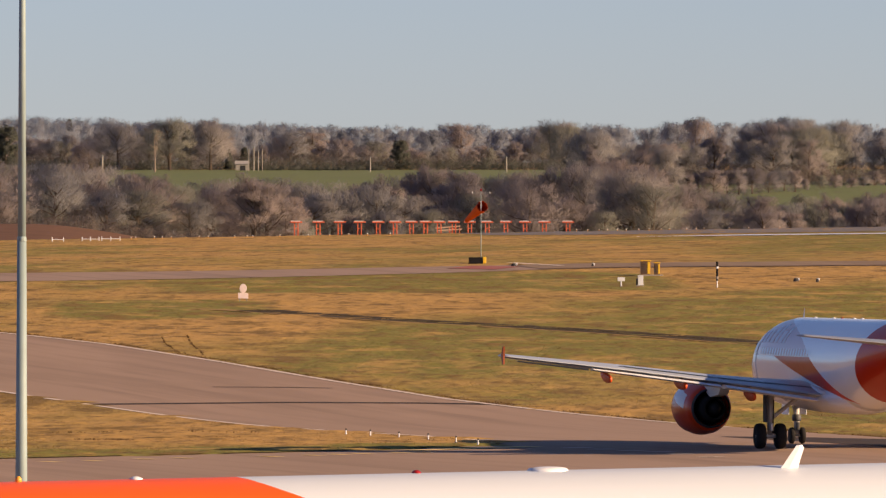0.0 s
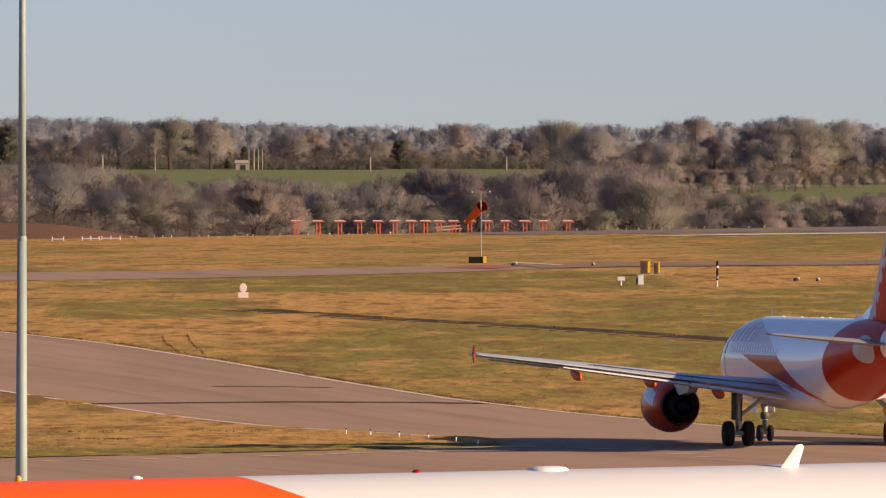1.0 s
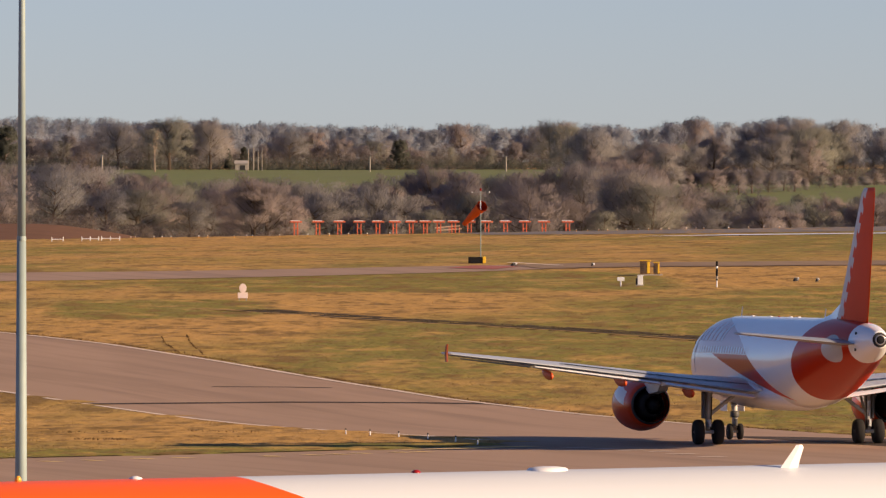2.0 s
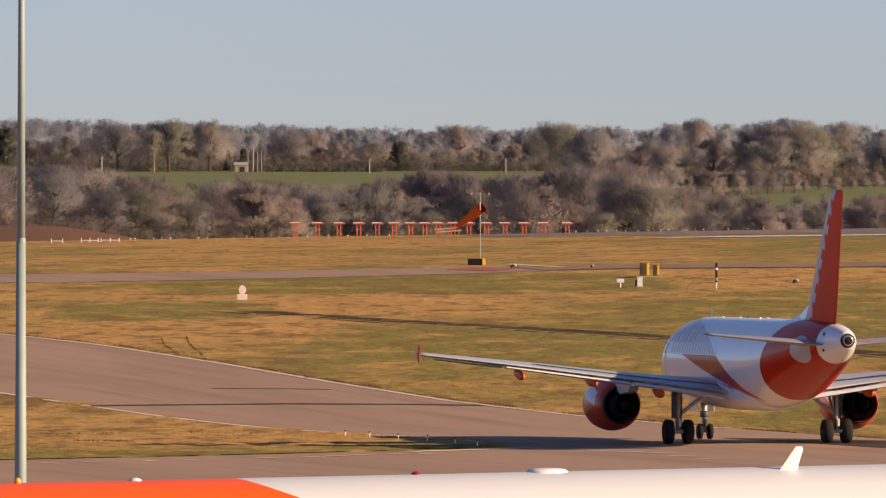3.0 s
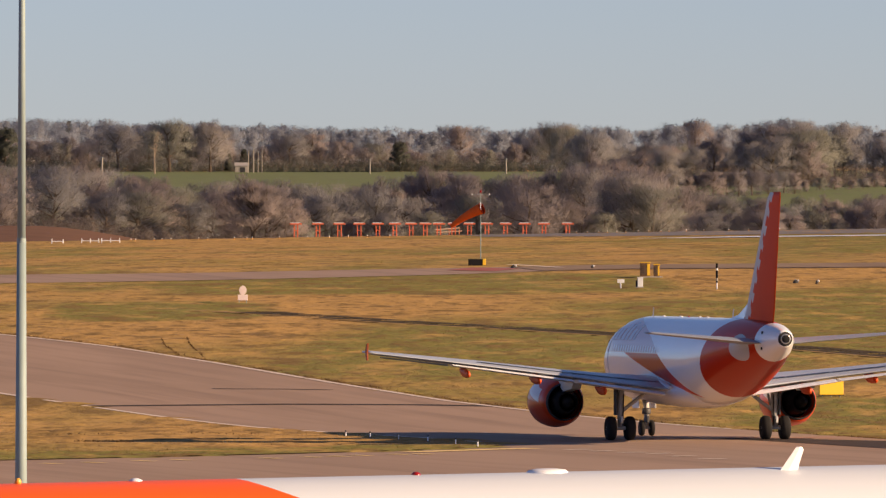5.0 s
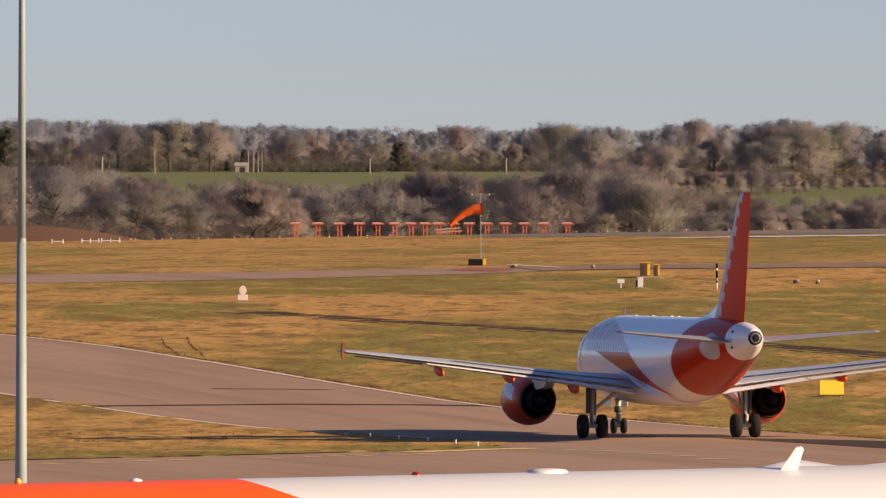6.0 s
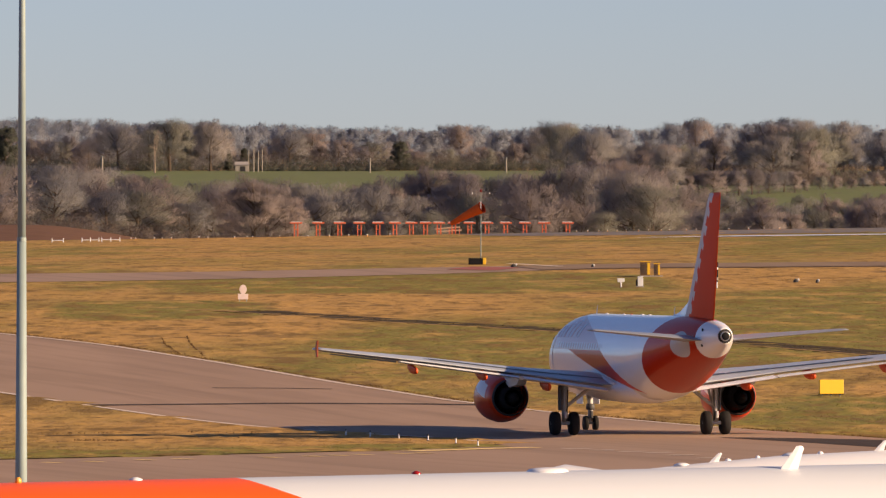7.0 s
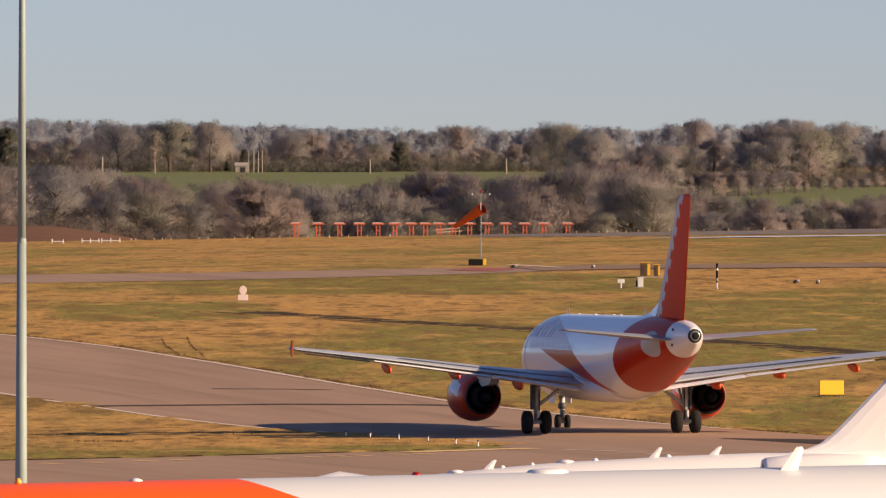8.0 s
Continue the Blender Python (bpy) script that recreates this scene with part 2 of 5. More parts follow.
def band(line, width):
    """The two edges of a line of that width."""
    p = np.array(line, float)
    t = np.gradient(p, axis=0)
    n = np.stack([-t[:, 1], t[:, 0]], -1) / np.hypot(*t.T)[:, None] * width / 2
    return (p + n).tolist(), (p - n).tolist()

TAIL_GREY = plain("tailplane grey paint", (0.26, 0.28, 0.32), 0.4, 0, 0.1, 1.2)
# earth colour with the drain's shade painted in
DITCH_SHADE = plain("earth darkened for ditch shade", (0.062, 0.044, 0.022), 0.95, 0, 0.35, 2.0)
DITCH_BANK = plain("bare tan earth", (0.330, 0.215, 0.090), 0.95, 0, 0.25, 3.0)
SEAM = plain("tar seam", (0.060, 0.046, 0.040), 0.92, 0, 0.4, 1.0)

# the near taxiway and apron, the grass island between them, the taxiway on the rise, the runway on the crest
EDGE_A = [(-75.0, 720.0), (-42.0, 650.5), (-29.1, 616.4), (-20.8, 592.0), (-13.0, 563.8), (-5.9, 536.2), (0.5, 513.0), (6.4, 497.0), (10.7, 486.8), (14.7, 476.2), (18.5, 463.8), (21.2, 452.8), (34.0, 392.0), (60.0, 300.0)]
ISLAND_UP = [(-70.0, 655.0), (-40.0, 570.0), (-24.6, 521.0), (-19.2, 504.8), (-14.3, 490.8), (-9.6, 477.4), (-5.1, 466.5), (-0.9, 454.2), (2.6, 440.2)]
ISLAND_LOW = [(-70.0, 350.0), (-40.0, 384.0), (-19.0, 405.0), (-13.2, 411.5), (-7.1, 418.2), (-2.1, 425.2), (0.5, 430.5), (2.0, 434.5), (2.9, 438.2)]
strip("taxiway", EDGE_A, [(-140.0, 620.0), (-120.0, 480.0), (-90.0, 300.0), (-80.0, 90.0), (0.0, 80.0), (60.0, 90.0)], TARMAC, 0.03,
      "brown-grey worn asphalt taxiway with dark streaks", 90, 40, category="taxiway")
tagged(strip("grass_island", ISLAND_UP, ISLAND_LOW, GRASS, 0.07, "tan grass island between two taxiways", 60, 24), category="grass")
UPPER_FAR = [(-120.0, 795.8), (-37.9, 807.8), (-28.2, 807.2), (-18.6, 808.8), (-9.0, 813.5), (0.0, 817.2), (5.7, 819.0), (10.6, 822.2), (20.5, 823.5), (38.5, 821.5), (130.0, 837.5)]
UPPER_NEAR = [(-120.0, 742.8), (-36.3, 772.8), (-27.1, 775.2), (-17.9, 780.0), (-8.7, 786.8), (0.0, 793.5), (4.6, 798.0), (8.5, 803.8), (15.3, 807.2), (37.8, 806.0), (130.0, 820.0)]
strip("taxiway_upper", UPPER_FAR, UPPER_NEAR, TARMAC_FAR, 0.03, "distant worn asphalt taxiway across the rise", 60, 8, category="taxiway")
strip("taxiway_dark", [(p[0], p[1] - 0.6) for p in UPPER_FAR[6:]], [(p[0], p[1] + 0.6) for p in UPPER_NEAR[7:]], TARMAC_DARK, 0.07,
      "darker resurfaced asphalt of the distant taxiway", 40, 6, category="taxiway")
strip("stand_line", *band([(5.9, 826.0), (7.5, 821.0), (10.2, 813.0)], 0.8), MARK_WHITE, 0.11, "pale line across the distant taxiway", 12, 1, category="marking")
strip("painted_area", [(0.3, 809.0), (2.5, 818.0)], [(4.4, 803.5), (6.6, 812.5)], MARK_RED, 0.06, "faded red painted patch on the upper taxiway", 4, 4, category="marking")
strip("runway", [(2.0, 1385.0), (20.0, 1420.0), (80.0, 1428.0), (400.0, 1470.0)], [(6.0, 1290.0), (21.0, 1245.0), (60.0, 1215.0), (400.0, 1180.0)], RUNWAY, 0.05,
      "dark asphalt runway along the crest", 40, 14, category="runway")
strip("runway_edge_line", *band([(30.5, 1164.0), (44.0, 1151.0), (58.5, 1140.0), (200.0, 1096.0)], 22.0), WHITE, 0.09, "pale shoulder line of the runway", 30, 2, category="marking")
strip("edge_line", *band([(p[0] - 0.25, p[1] - 0.6) for p in EDGE_A[1:10]], 0.40), MARK_WHITE, 0.05, "worn pale edge line of the taxiway", 60, 1, category="marking")
strip("edge_line", *band([(p[0] + 0.2, p[1] + 0.9) for p in ISLAND_UP[1:9]], 0.36), MARK_WHITE, 0.05, "worn pale edge line along the grass island", 60, 1, category="marking")
strip("guide_line", *band([(-1.5, 422.4), (0.4, 425.3), (1.7, 427.5), (3.0, 429.3), (4.2, 430.6)], 1.2), MARK_YELLOW, 0.05, "worn yellow line round the island's tip", 40, 1, category="marking")
for x, y in [(5.9, 428.2), (7.0, 425.0), (8.25, 422.0), (9.4, 419.6), (10.3, 414.4), (11.4, 408.5)]:
    strip("dash_line", *band([(x, y), (x + 0.4, y - 0.6)], 1.4), MARK_WHITE, 0.05, "short worn dash of the holding line", 2, 1, category="marking")
for x, y in [(-16.8, 398.8), (-15.1, 400.8), (-13.0, 404.0), (-11.4, 406.0), (-7.7, 409.2), (-5.9, 411.5), (-4.8, 413.2), (-3.8, 415.0), (-2.1, 417.2), (-1.1, 418.2)]:
    strip("dash_line", *band([(x, y), (x + 0.45, y + 0.35)], 1.4), MARK_YELLOW, 0.05, "short worn yellow dash beside the grass", 2, 1, category="marking")
strip("dark_patch", [(13.3, 454.6), (16.7, 453.2), (21.1, 448.0), (30.0, 436.0)], [(13.5, 453.6), (16.4, 444.5), (20.3, 430.0), (27.5, 408.0)], SEAM, 0.045, "dark patch on the asphalt", 12, 4, category="stain")
for line, wide in [([(-19.2, 506.0), (-12.0, 507.5), (-8.5, 508.3), (-1.5, 507.6), (2.9, 506.0)], 1.3), ([(-12.9, 528.0), (-9.0, 527.5), (-6.2, 526.4)], 0.5)]:
    strip("tar_seam", *band(line, wide), SEAM, 0.045, "dark uneven tar seam across the taxiway", 40, 1, category="seam")


# ---- airliner ----
def livery(name, rear_white):
    """White airliner skin with an orange tail half, an orange sash and a pale pink nose section; y points forward from the main wheels."""
    n = Nodes(name, 0.30)
    x, y, z = n.axes()
    s = n.math("SUBTRACT", 16.11, y)
    # rear orange field: inside an ellipse round the tail
    dx = n.math("DIVIDE", n.math("SUBTRACT", s, 31.4), 7.1)
    dz = n.math("DIVIDE", n.math("SUBTRACT", z, 2.9), 4.3)
    d = n.math("ADD", n.math("MULTIPLY", dx, dx), n.math("MULTIPLY", dz, dz))
    rear = n.math("MULTIPLY", n.math("LESS_THAN", d, 1.0), n.math("LESS_THAN", s, rear_white))
    # sash: starts broad under the cabin windows, falls behind the wing and narrows to a point
    upper = n.math("ADD", 4.12, n.math("MULTIPLY", n.math("SUBTRACT", s, 15.9), -0.34))
    lower = n.math("ADD", 4.12, n.math("MULTIPLY", n.math("SUBTRACT", s, 8.7), -0.155))
    sash = n.math("MULTIPLY", n.math("LESS_THAN", z, upper), n.math("GREATER_THAN", z, lower))
    sash = n.math("MULTIPLY", sash, n.math("LESS_THAN", z, 4.12))
    px = n.math("DIVIDE", n.math("SUBTRACT", s, 29.75), 1.15)
    pz = n.math("DIVIDE", n.math("SUBTRACT", z, 4.55), 0.62)
    patch = n.math("LESS_THAN", n.math("ADD", n.math("MULTIPLY", px, px), n.math("MULTIPLY", pz, pz)), 1.0)
    # the pale nose section ends in a curve that runs on into the sash's upper edge
    up = n.math("SUBTRACT", z, 4.12)
    lean = n.math("SUBTRACT", 15.9, n.math("ADD", n.math("MULTIPLY", up, 2.6), n.math("MULTIPLY", up, n.math("MULTIPLY", up, up))))
    nose = n.math("MULTIPLY", n.math("LESS_THAN", s, lean), n.math("GREATER_THAN", z, 4.12))
    grime = n.noise(1.6, 5.0, (2.5, 0.5, 1))
    base = n.mix(grime, (0.82, 0.83, 0.84), (0.90, 0.90, 0.90))
    c = n.mix(nose, base, (0.60, 0.35, 0.31))
    orange = n.mix(grime, (0.42, 0.024, 0.0015), (0.50, 0.032, 0.002))
    c = n.mix(sash, c, (0.60, 0.050, 0.004))
    c = n.mix(rear, c, orange)
    c = n.mix(patch, c, (0.50, 0.47, 0.46))
    n.put(n.b.inputs["Specular IOR Level"], n.math("SUBTRACT", 0.36, n.math("MULTIPLY", n.math("MAXIMUM", rear, sash), 0.30)))
    n.put(n.b.inputs["Coat Weight"], n.math("SUBTRACT", 0.55, n.math("MULTIPLY", n.math("MAXIMUM", rear, sash), 0.42)))
    n.b.inputs["Coat Roughness"].default_value = 0.05
    return n.color(c)


SKIN = livery("airliner skin", 31.6)


def fin_material():
    """Orange fin whose leading strip is white."""
    n = Nodes("fin paint", 0.55)
    x, y, z = n.axes()
    lead = n.math("ADD", 16.11 - 25.65, n.math("MULTIPLY", n.math("SUBTRACT", z, 5.65), -0.838))
    back = n.math("SUBTRACT", lead, y)
    grime = n.noise(1.5, 4.0)
    c = n.mix(grime, (0.66, 0.050, 0.003), (0.76, 0.064, 0.004))
    # plain pale shapes climb the fin behind its pale leading strip
    edge = n.math("SUBTRACT", 1.45, n.math("MULTIPLY", n.math("SUBTRACT", z, 5.7), 0.14))
    blot = n.math("SINE", n.math("ADD", n.math("MULTIPLY", z, 8.6), n.math("MULTIPLY", back, 3.4)))
    blot = n.math("ADD", blot, n.math("MULTIPLY", n.math("SINE", n.math("ADD", n.math("MULTIPLY", z, 3.3), n.math("MULTIPLY", back, -5.0))), 0.5))
    shapes = n.math("MULTIPLY", n.math("GREATER_THAN", blot, 0.05), n.math("LESS_THAN", back, n.math("ADD", edge, 0.42)))
    strip_mask = n.math("MAXIMUM", n.math("LESS_THAN", back, edge), shapes)
    n.b.inputs["Specular IOR Level"].default_value = 0.1
    return n.color(n.mix(strip_mask, c, (0.66, 0.62, 0.60)))


FIN_PAINT = fin_material()
S0 = 16.11      # from the nose back to the main wheels

# fuselage: way back from the nose, middle height, half width, half height
BODY = [(0.0, 3.15, 0.05, 0.05), (0.35, 3.17, 0.56, 0.52), (1.0, 3.25, 1.00, 0.94), (2.0, 3.40, 1.42, 1.40), (3.0, 3.56, 1.68, 1.72), (4.0, 3.68, 1.84, 1.92), (5.2, 3.76, 1.93, 2.02), (6.6, 3.80, 1.975, 2.07),
        (9.0, 3.80, 1.975, 2.07), (13.0, 3.80, 1.975, 2.07), (17.0, 3.80, 1.975, 2.07), (20.5, 3.80, 1.975, 2.07), (22.5, 3.86, 1.95, 2.01), (24.5, 4.02, 1.86, 1.85),
        (26.5, 4.25, 1.70, 1.62), (28.5, 4.49, 1.45, 1.36), (30.3, 4.68, 1.16, 1.10), (31.8, 4.82, 0.88, 0.86), (33.0, 4.92, 0.60, 0.60), (33.6, 4.96, 0.40, 0.42), (33.84, 4.97, 0.34, 0.36)]


def body_rings(n=40):
    return [[(w * math.cos(k * math.tau / n), S0 - s, zc + h * math.sin(k * math.tau / n)) for k in range(n)] for s, zc, w, h in BODY]


def aerofoil(lead, chord, thick, n=9):
    """Points round a section in (way back, height)."""
    out = []
    for k in range(n):
        f = 0.5 - 0.5 * math.cos(math.pi * k / (n - 1))
        t = 5 * thick * (0.2969 * math.sqrt(f) - 0.126 * f - 0.3516 * f * f + 0.2843 * f ** 3 - 0.1015 * f ** 4)
        out.append((f, t))
    top = [(lead + f * chord, t * chord * 1.15 + 0.04 * chord * f * (1 - f) * 2) for f, t in out]
    low = [(lead + f * chord, -t * chord * 0.75) for f, t in out[1:-1]]
    return top + low[::-1]


def surface(stations, upright=False):
    """A wing or tail plane from (way out, lead, chord, thickness, height) stations."""
    rings = []
    for w, lead, chord, thick, z in stations:
        ring = []
        for s, dz in aerofoil(lead, chord, thick):
            ring.append((dz * 0.9, S0 - s, w) if upright else (w, S0 - s, z + dz))
        rings.append(ring)
    return loft(rings)


def wheel(parent, at, radius, width):
    """A wheel whose tyre and rim turn about its own axle."""
    w = new("wheel")
    w.parent = parent
    w.empty_display_size = 0.2
    w.matrix_basis = pose(*at)
    r, h = radius, width / 2
    part("tyre", turned([(-h, r * 0.55), (-h, r * 0.86), (-h * 0.75, r * 0.96), (-h * 0.3, r), (h * 0.3, r), (h * 0.75, r * 0.96), (h, r * 0.86), (h, r * 0.55)], "x", 28), RUBBER, w, "worn black aircraft tyre", True)
    bm = turned([(-h * 0.8, r * 0.54), (-h * 0.5, r * 0.5), (-h * 0.45, r * 0.16), (-h * 1.02, r * 0.14), (h * 1.02, r * 0.14), (h * 0.45, r * 0.16), (h * 0.5, r * 0.5), (h * 0.8, r * 0.54)], "x", 20)
    for k in range(7):
        c = k * math.tau / 7
        for side_x in (-h * 0.5, h * 0.5):
            turned([(side_x - 0.02, 0.03), (side_x + 0.02, 0.03)], "x", 6, (0, r * 0.34 * math.cos(c), r * 0.34 * math.sin(c)), bm)
    part("rim", bm, GREY, w, "grey metal rim")
    return w


def airliner(name, m, label, skin, roof):
    simple = len(roof) == 5
    plane = empty(name, m, label, "aeroplane")
    body = part("fuselage", loft(body_rings()), skin, plane, "", True)
    # belly fairing between the wings
    rings = []
    for s, w, zl in [(9.6, 0.4, 1.95), (10.6, 1.5, 1.72), (12.0, 2.1, 1.58), (15.0, 2.03, 1.54), (18.0, 1.92, 1.56), (20.0, 1.4, 1.66), (21.5, 0.4, 1.85)]:
        rings.append([(w * math.cos(k * math.tau / 24), S0 - s, (zl + 3.0) / 2 + (3.0 - zl) / 2 * math.sin(k * math.tau / 24)) for k in range(24)])
    part("belly_fairing", loft(rings), WHITE, body, "white belly fairing", True)
    part("exhaust_ring", turned([(-33.90 + S0, 0.26), (-33.91 + S0, 0.32), (-33.80 + S0, 0.35), (-33.6 + S0, 0.38)], "y", 28, (0, 0, 4.97)), DARK, body, "sooty exhaust surround", True)
    part("exhaust_rim", turned([(-33.96 + S0, 0.19), (-33.97 + S0, 0.215), (-33.93 + S0, 0.235), (-33.85 + S0, 0.24)], "y", 28, (0, 0, 4.97)), METAL, body, "bare metal exhaust rim", True)
    part("exhaust", turned([(-33.99 + S0, 0.17), (-33.97 + S0, 0.185), (-33.8 + S0, 0.185)], "y", 20, (0, 0, 4.97)), BLACK, body, "black exhaust opening", True)
    for ang in (150, 205, 20):
        ca, sa = math.cos(radians(ang)), math.sin(radians(ang))
        part("vent", turned([(-0.03, 0.07), (0.03, 0.07)], "x", 10, (0.80 * ca, S0 - 32.2, 4.86 + 0.79 * sa)), DARK, body, "small dark vent")
    # cockpit panes and cabin windows
    if not simple:
        pane = bmesh.new()
        rim = bmesh.ops.create_circle(pane, cap_ends=True, segments=10, radius=1.0, matrix=Matrix.Rotation(math.pi / 2, 4, "Y") @ Matrix.Diagonal((0.17, 0.115, 1, 1)))
        ext = bmesh.ops.extrude_face_region(pane, geom=list(pane.faces))
        bmesh.ops.translate(pane, verts=[v for v in ext["geom"] if isinstance(v, bmesh.types.BMVert)], vec=(0.0085, 0, 0))
        first = part("window", pane, WHITE, body, "cabin window with a plain white pane")
        for k in range(20):
            s = 5.7 + 0.533 * k
            if k == 0:
                continue
            for sx in (-1, 1):
                ring = np.array(BODY)
                zc, w, h = (np.interp(s, ring[:, 0], ring[:, c]) for c in (1, 2, 3))
                zz = 4.32
                xx = w * math.sqrt(max(0.0, 1 - ((zz - zc) / h) ** 2))
                o = first if (k == 1 and sx == -1) else new("window", first.data)
                o.parent = body
                o.matrix_basis = pose(sx * (xx - 0.008), S0 - s, zz, 0, sx * -14 + (0 if sx > 0 else 180), 0)
        for sx in (-1, 1):
            for s, zz, ww, hh in [(1.75, 4.28, 0.55, 0.42), (2.35, 4.42, 0.5, 0.44)]:
                ring = np.array(BODY)
                w = np.interp(s, ring[:, 0], ring[:, 2])
                part("cockpit_pane", box((0.12, ww, hh), (sx * w * 0.80, S0 - s, zz), 0.03, turn=sx * 22), GLASS_DARK, body, "dark cockpit pane")
            for s, z0, z1, ww in [(4.4, 2.85, 4.75, 0.85)]:
                ring = np.array(BODY)
                zc, w, h = (np.interp(s, ring[:, 0], ring[:, c]) for c in (1, 2, 3))
                door = bmesh.new()
                rr = []
                for q in np.linspace(0, 1, 9):
                    zz = z0 + (z1 - z0) * q
                    rr.append([(sx * (np.interp(ss, ring[:, 0], ring[:, 2]) * math.sqrt(max(0, 1 - ((zz - np.interp(ss, ring[:, 0], ring[:, 1])) / np.interp(ss, ring[:, 0], ring[:, 3])) ** 2)) + off), S0 - ss, zz)
                               for ss, off in ((s - ww / 2, 0.004), (s - ww / 2, 0.02), (s + ww / 2, 0.02), (s + ww / 2, 0.004))])
                part("door", loft(rr, bm=door), skin, body)
    # plain white bars where the title stands
    if not simple:
        for sx in (-1, 1):
            for k, (tall_k, wide_k) in enumerate([(0.55, 0.62), (0.55, 0.62), (0.55, 0.55), (0.75, 0.62), (0.85, 0.5), (0.55, 0.62), (0.8, 0.4)]):
                s = 4.6 + 0.86 * k
                rr = []
                for q in np.linspace(0, 1, 5):
                    zz = 4.72 + tall_k * q
                    ring = np.array(BODY)
                    def skin_x(ss):
                        zc, w, h = (np.interp(ss, ring[:, 0], ring[:, c]) for c in (1, 2, 3))
                        return w * math.sqrt(max(0.0, 1 - ((zz - zc) / h) ** 2))
                    rr.append([(sx * (skin_x(ss) + off), S0 - ss, zz) for ss, off in ((s, 0.002), (s, 0.014), (s + wide_k, 0.014), (s + wide_k, 0.002))])
                part("title_bar", loft(rr), WHITE, body, "plain white bar of the title")
    # wings
    for sx in (-1, 1):
        rows = [(0.8, 10.7, 7.6, 0.13, 2.35), (1.98, 11.4, 6.75, 0.13, 2.45), (4.2, 12.55, 5.25, 0.12, 2.74), (6.4, 13.65, 4.05, 0.115, 3.03), (11.0, 15.9, 2.95, 0.11, 3.60), (16.6, 18.65, 1.65, 0.10, 4.21), (16.9, 18.95, 1.45, 0.06, 4.25)]
        wing = part("wing", surface([(sx * w, *r) for w, *r in rows]), WING_GREY, plane, "", True)
        flap_in = surface([(sx * w, *r) for w, *r in [(2.2, 17.5, 1.5, 0.13, 2.20), (6.3, 17.25, 1.35, 0.13, 2.80)]])
        part("flap", flap_in, WHITE, wing, "white inboard flap")
        part("flap", surface([(sx * w, *r) for w, *r in [(6.5, 17.2, 1.15, 0.13, 2.83), (12.6, 18.55, 0.85, 0.13, 3.62)]]), WHITE, wing, "white outboard flap")
        # the drooped aileron's shade is put into its colour
        part("aileron", surface([(sx * w, *r) for w, *r in [(12.8, 18.72, 0.62, 0.12, 3.62), (16.2, 19.77, 0.45, 0.12, 4.01)]]), SHADE_PANEL, wing, "drooped aileron darkened for its shade")
        # spoilers coloured dark to paint the shadowed gap ahead of the flaps
        aft = [(w, lead + 0.60 * chord, 0.20 * chord, 0.05, z + 0.045 * chord + 0.012) for w, lead, chord, th, z in rows[1:5]] + [(12.6, 17.75, 0.42, 0.05, 3.83)]
        for (w0, *r0), (w1, *r1) in zip(aft, aft[1:]):
            part("spoiler", surface([(sx * (w0 + 0.04), *r0), (sx * (w1 - 0.04), *r1)]), SHADE_PANEL, wing, "spoiler panel darkened as the shaded flap gap")
        # slat along the leading edge
        part("slat", surface([(sx * w, *r) for w, *r in [(2.9, 11.72, 0.62, 0.25, 2.50), (6.4, 13.46, 0.52, 0.25, 2.97), (16.2, 18.3, 0.34, 0.22, 4.16)]]), METAL, wing, "bare metal slat")
        part("root_fairing", loft([[(sx * (1.80 + q * 0.55 * math.cos(k * math.tau / 16)), S0 - s, 2.55 + q * 0.52 * math.sin(k * math.tau / 16)) for k in range(16)]
                                   for s, q in [(9.6, 0.05), (10.3, 0.6), (11.4, 0.95), (13.0, 1.0), (15.0, 0.85), (17.0, 0.5), (18.4, 0.06)]]), WHITE, wing, "white wing root fairing", True)
        # wing tip fence
        fence = bmesh.new()
        loft([[(sx * 16.88, S0 - s, z) for s, z in [(20.0, 4.27), (20.28, 4.66), (20.55, 4.68), (20.45, 4.27), (20.48, 3.88), (20.22, 3.88)]],
              [(sx * 16.95, S0 - s, z) for s, z in [(20.0, 4.27), (20.28, 4.66), (20.55, 4.68), (20.45, 4.27), (20.48, 3.88), (20.22, 3.88)]]], bm=fence)
        part("wingtip_fence", fence, FENCE_PAINT, wing, "dull orange-brown wingtip fence")
        for w, s, z, ln, r in [(11.8, 18.0, 3.43, 2.3, 0.18), (8.2, 17.0, 3.14, 2.7, 0.21), (5.0, 17.0, 2.62, 2.4, 0.21)]:
            prof = [(0, 0.03), (0.15, 0.6), (0.4, 1.0), (0.7, 0.95), (0.92, 0.72), (1.0, 0.55)]
            part("flap_fairing", loft([[(sx * w + r * q * 0.62 * math.cos(k * math.tau / 14), S0 - s - (f - 0.45) * ln, z - 0.22 * f + r * q * (1.5 if math.sin(k * math.tau / 14) < 0 else 1.0) * math.sin(k * math.tau / 14)) for k in range(14)] for f, q in prof]),
                 ORANGE, wing, "orange flap track fairing", True)
        # engine
        eng = (sx * 5.75, S0 - 11.0, 1.78)
        nac = part("engine", turned([(1.55, 0.86), (1.75, 0.95), (1.82, 1.02), (1.75, 1.10), (1.3, 1.20), (0.4, 1.25), (-0.4, 1.20), (-1.1, 1.05), (-1.75, 0.86), (-1.72, 0.82), (-0.9, 0.80)], "y", 40, eng, caps=False),
                   ENGINE_PAINT, plane, "", True)
        part("intake_lip", turned([(1.60, 0.88), (1.76, 0.955), (1.84, 1.02), (1.77, 1.105), (1.60, 1.15)], "y", 40, eng, caps=False), METAL, nac, "bare metal intake lip", True)
